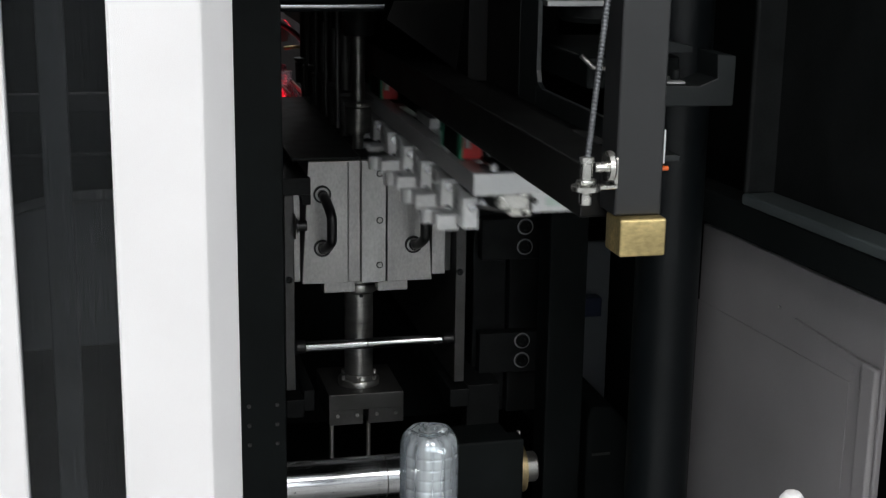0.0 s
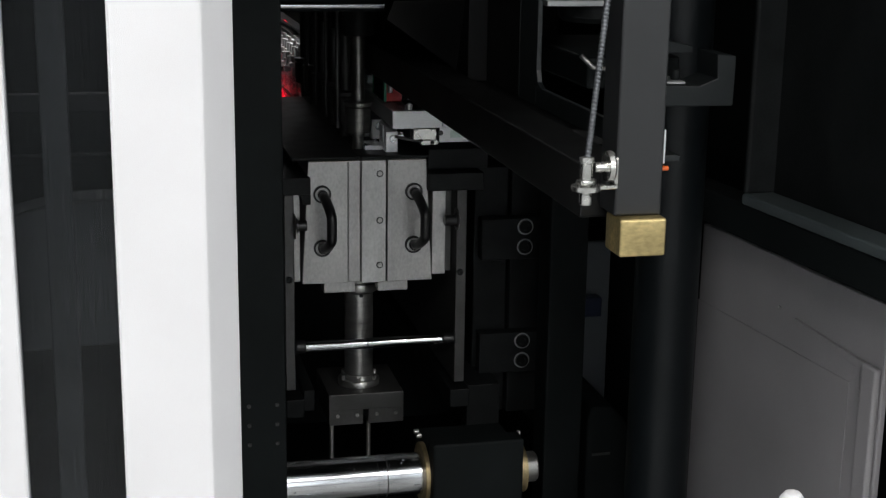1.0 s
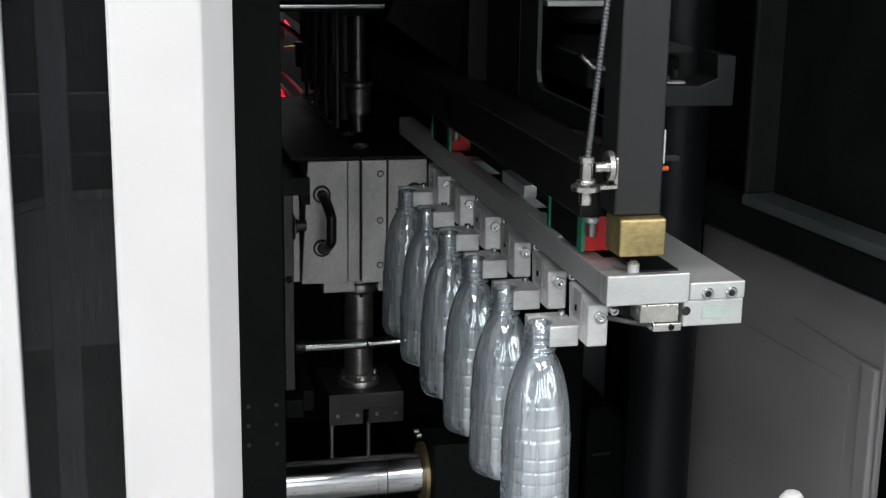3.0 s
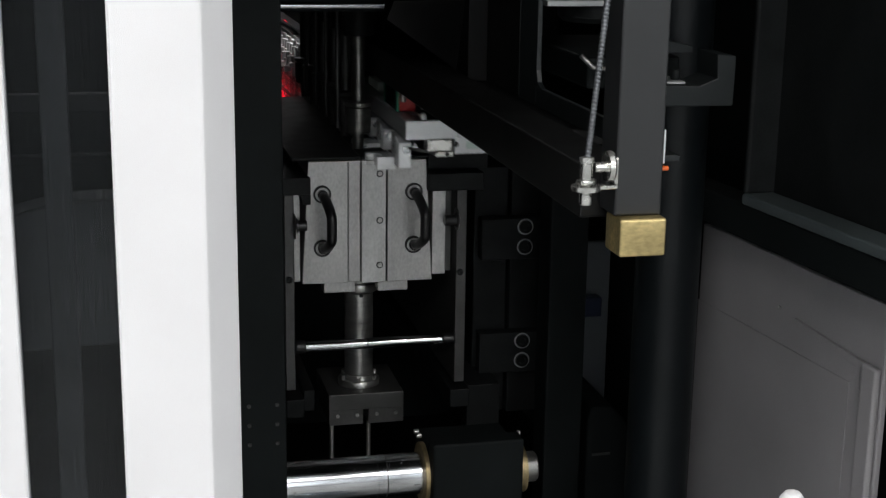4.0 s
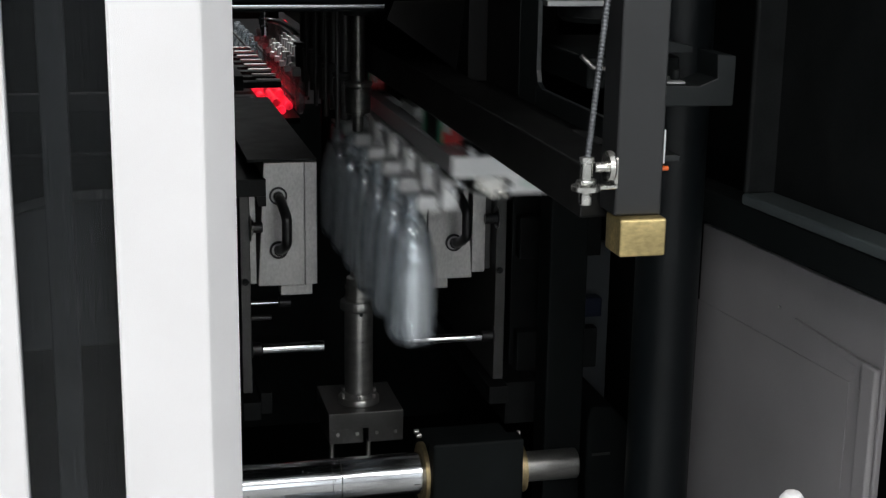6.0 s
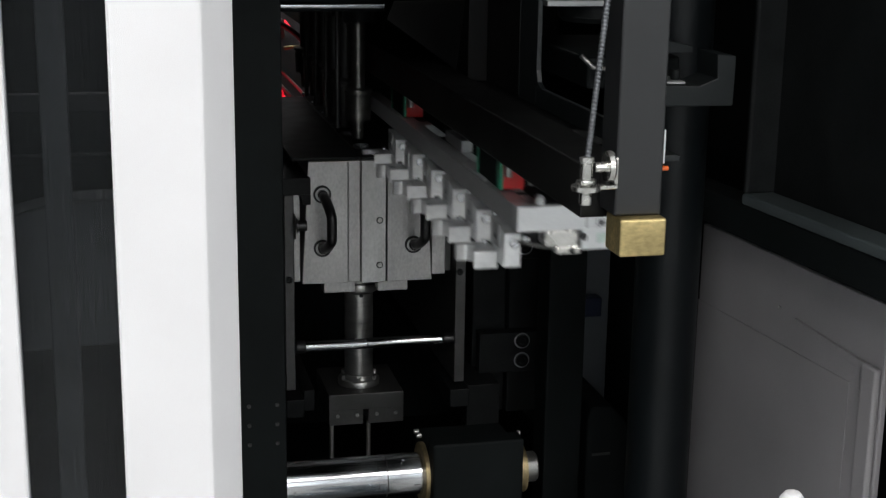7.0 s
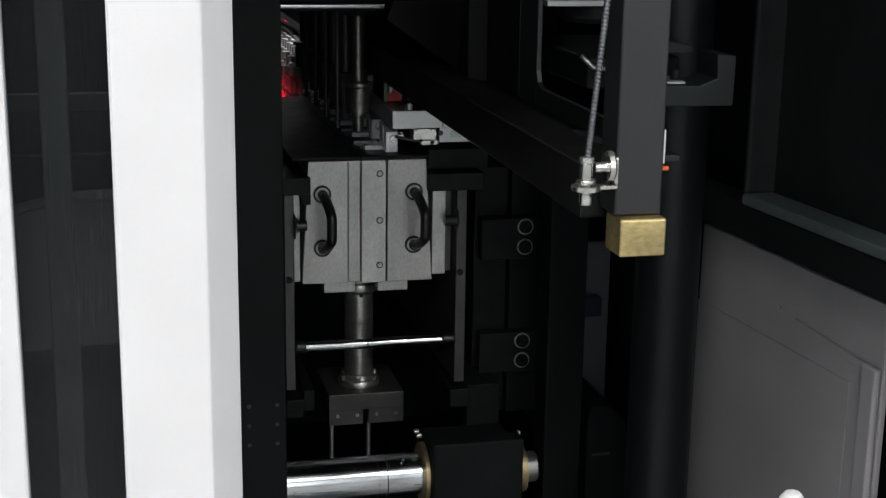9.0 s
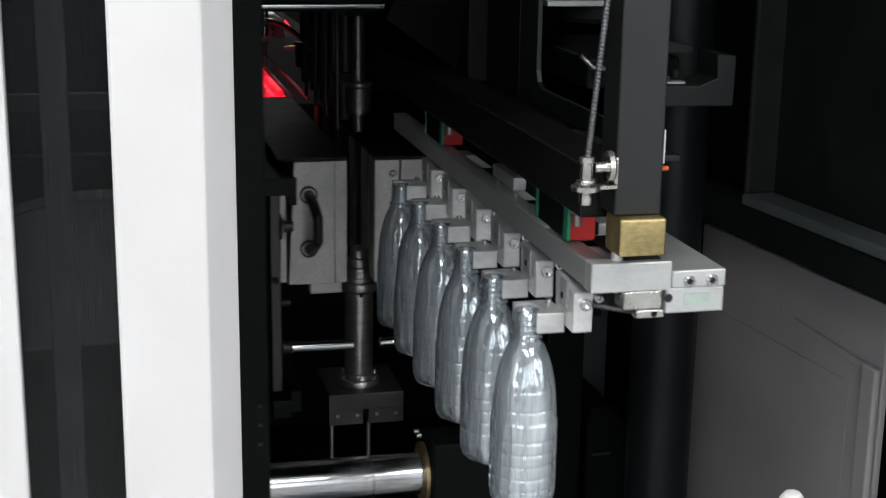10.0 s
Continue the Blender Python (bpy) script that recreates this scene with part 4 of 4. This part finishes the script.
        part("chuck", turned([(1.222, 0.006), (1.224, 0.0085), (1.245, 0.0085), (1.247, 0.0055), (1.262, 0.0055), (1.264, 0.0085), (1.285, 0.0085)], "z", (x - 0.02, y, 0), 16), CHROME, chucks, "small bright steel chuck")
    part("chuck_bar", box(0.33, 0.43, 3.28, 3.76, 1.286, 1.30, 0.001), BLACK_METAL, chucks)
    back = thing("rear_plate", (0.45, 3.9, 1.2), "grey plate with a black hose behind the moulds", "machine cover")
    part("plate", box(0.2, 0.66, 4.4, 4.41, 0.9, 1.5, 0.002), GREY_SHEET, back)
    part("hose", tube([(0.345 + 0.014 * k, 3.2, 1.268 - 0.0005 * k - 0.0013 * k * k) for k in range(8)], 0.006, 10), RUBBER, back)
    part("hose_fitting", tube([(0.385, 3.21, 1.204), (0.425, 3.21, 1.207)], 0.004, 10), BRONZE, back)
    sc = thing("inner_screen", (0.5, 2.9, 0.44), "black screen behind the nozzles, extended to block the rear lamp's light", "machine cover")
    # the two lower sheets are added to block the rear lamp's light
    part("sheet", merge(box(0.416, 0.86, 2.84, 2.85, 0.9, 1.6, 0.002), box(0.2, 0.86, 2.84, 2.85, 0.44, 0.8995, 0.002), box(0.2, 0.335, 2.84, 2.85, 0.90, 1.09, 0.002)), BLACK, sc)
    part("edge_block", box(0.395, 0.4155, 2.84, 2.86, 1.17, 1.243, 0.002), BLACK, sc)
    st = thing("stop_rod", (0.26, 2.2, 0.86), "short polished rod with a black rubber end", "stop rod")
    part("rod", rod("x", (0, 2.22, 0.897), 0.17, 0.252, 0.0042, 20), CHROME, st)
    part("buffer", rod("x", (0, 2.22, 0.897), 0.2525, 0.272, 0.0085, 20), RUBBER, st)
    part("lower_rod", rod("x", (0, 2.22, 0.872), 0.17, 0.240, 0.0042, 20), DULL_STEEL, st)
    part("holder", box(0.15, 0.17, 2.2, 2.24, 0.45, 0.92, 0.002), BLACK, st)
    return rail


build_behind_pane()
LEFT = build_left_half()
RIGHT = build_right_half()
build_centre_block()
LIFT = build_base_lift()
HEAD = build_blow_head()
build_blow_frame()
ARM = build_arm()
build_gantry()
build_right_side()
CARRIER = build_oven()
BOTTLES = build_bottles(4)


# ---- what moves ----
CYCLE = 3.6
OPEN = 2.0          # the moulds part at this second of the first full cycle
LEFT_X = [(-0.13, 0), (-0.10, -0.003), (0.0, -0.018), (0.1, -0.041), (0.2, -0.053), (0.3, -0.0665), (0.4, -0.0675), (0.5, -0.066), (0.6, -0.056), (0.7, -0.041), (0.8, -0.021), (0.92, -0.004), (1.02, 0)]
RIGHT_X = [(a, -b * 0.965) for a, b in LEFT_X]
LIFT_Z = [(-0.1, 0), (0.0, -0.035), (0.1, -0.038), (0.36, -0.038), (0.5, -0.018), (0.62, -0.001), (0.68, 0)]
HEAD_Z = [(-0.92, 0), (-0.8, 0.031), (1.32, 0.031), (1.4, 0.02), (1.48, 0.0), (1.55, 0)]
ARM_Y = [(0.1, 0.93), (0.2, 0.875), (0.3, 0.725), (0.4, 0.54), (0.5, 0.31), (0.6, 0.165), (0.7, 0.045), (0.8, 0.0), (0.9, -0.025), (1.0, -0.042), (1.1, -0.028), (1.2, 0.045), (1.3, 0.145), (1.4, 0.243), (1.5, 0.315), (1.6, 0.43), (1.7, 0.545), (1.8, 0.655), (1.9, 0.718), (2.0, 0.83), (2.2, 0.905), (2.4, 0.93)]

CARRIER_Y = [(0.4, 0.0), (0.5, 0.12), (0.6, 0.5), (0.7, 0.7), (1.5, 0.7), (1.6, 0.62), (1.7, 0.4), (1.8, 0.15), (1.9, 0.03), (2.0, 0.0)]


def cycle_value(keys, t):
    """The value at t seconds of a motion that repeats with each cycle."""
    for k in range(-2, 4):
        ph = t - OPEN - k * CYCLE
        if keys[0][0] <= ph <= keys[0][0] + CYCLE:
            for (a, u), (b, v) in zip(keys, keys[1:]):
                if a <= ph <= b:
                    s = (ph - a) / (b - a)
                    return u + (v - u) * s
            return keys[-1][1]
    return keys[-1][1]


STEPS = [i / 10 for i in range(101)]


def key_cycle(ob, keys, axis):
    base = ob.location.copy()
    rows = []
    for t in STEPS:
        p = base.copy()
        p[axis] += cycle_value(keys, t)
        rows.append((t, Matrix.Translation(p)))
    walk(ob, rows)


NECK_Z = 1.1665 - 0.207
FIRST_Y = 1.255


def bottle_rows(s, i):
    """Set s leaves the moulds in cycle s - 1, rides on the arm, drops, and comes to rest on the floor."""
    t_open = OPEN + (s - 1) * CYCLE
    drop = t_open + 1.07 - 0.0025 * (5 - i)
    spot = 0.28 * s + 0.04 * (i % 2)
    mid = {0: 0.55, 2: 0.43}.get(s, 0.48)
    rows = []
    for t in STEPS:
        y = FIRST_Y + i * PITCH_Y
        if t < t_open - CYCLE + 0.62:
            # still waits at the back
            rows.append((t, pose(BX, y + TRAVEL + 0.95 + 0.74 * max(0, s - 2), NECK_Z)))
        elif t < t_open - CYCLE + 0.95:
            a = (t - (t_open - CYCLE + 0.62)) / 0.33
            rows.append((t, pose(BX, y + TRAVEL + (1 - a) * (0.95 + 0.74 * max(0, s - 2)), NECK_Z)))
        elif t < drop:
            rows.append((t, pose(BX, y + cycle_value(ARM_Y, t) if t > t_open else y + TRAVEL, NECK_Z)))
        else:
            d = t - drop
            y += cycle_value(ARM_Y, drop)
            z = NECK_Z - 4.905 * d * d
            tumbles = i == 2 and s in (0, 2)
            if tumbles:
                # this one turns over as it drops and springs back up once
                turn = 180 * min(1.0, d / 0.42) ** 2.5
                lift = Vector((0, 0.1035 * math.sin(radians(turn)), -0.1035 * math.cos(radians(turn))))
                if d < 0.40:
                    a = (d / 0.40) ** 2
                    c = Vector((BX + (0.332 - BX) * a, y + (1.45 - y) * a, max(z, 0.15) + 0.1035))
                elif d < mid + 0.15:
                    c = Vector((0.332, 1.45, 0.30 + 0.565 * max(0.0, 1 - ((d - mid) / 0.2) ** 2)))
                else:
                    c = Vector((0.332, 1.45, 0.1035))
                rows.append((t, pose(*(c + lift), rx=turn)))
            elif d < 0.40 and z > 0.22:
                rows.append((t, pose(BX, y, z, rx=4 * math.sin(i * 2.1) * d / 0.4, ry=3 * math.cos(i * 1.7) * d / 0.4)))
            else:
                rows.append((t, pose(BX + spot - 0.3, y, 0.0)))
    return rows


def motions():
    key_cycle(LEFT, LEFT_X, 0)
    key_cycle(RIGHT, RIGHT_X, 0)
    key_cycle(LIFT, LIFT_Z, 2)
    key_cycle(HEAD, HEAD_Z, 2)
    key_cycle(ARM, ARM_Y, 1)
    key_cycle(CARRIER, CARRIER_Y, 1)
    for s, row in enumerate(BOTTLES):
        for i, ob in enumerate(row):
            walk(ob, bottle_rows(s, i))


motions()
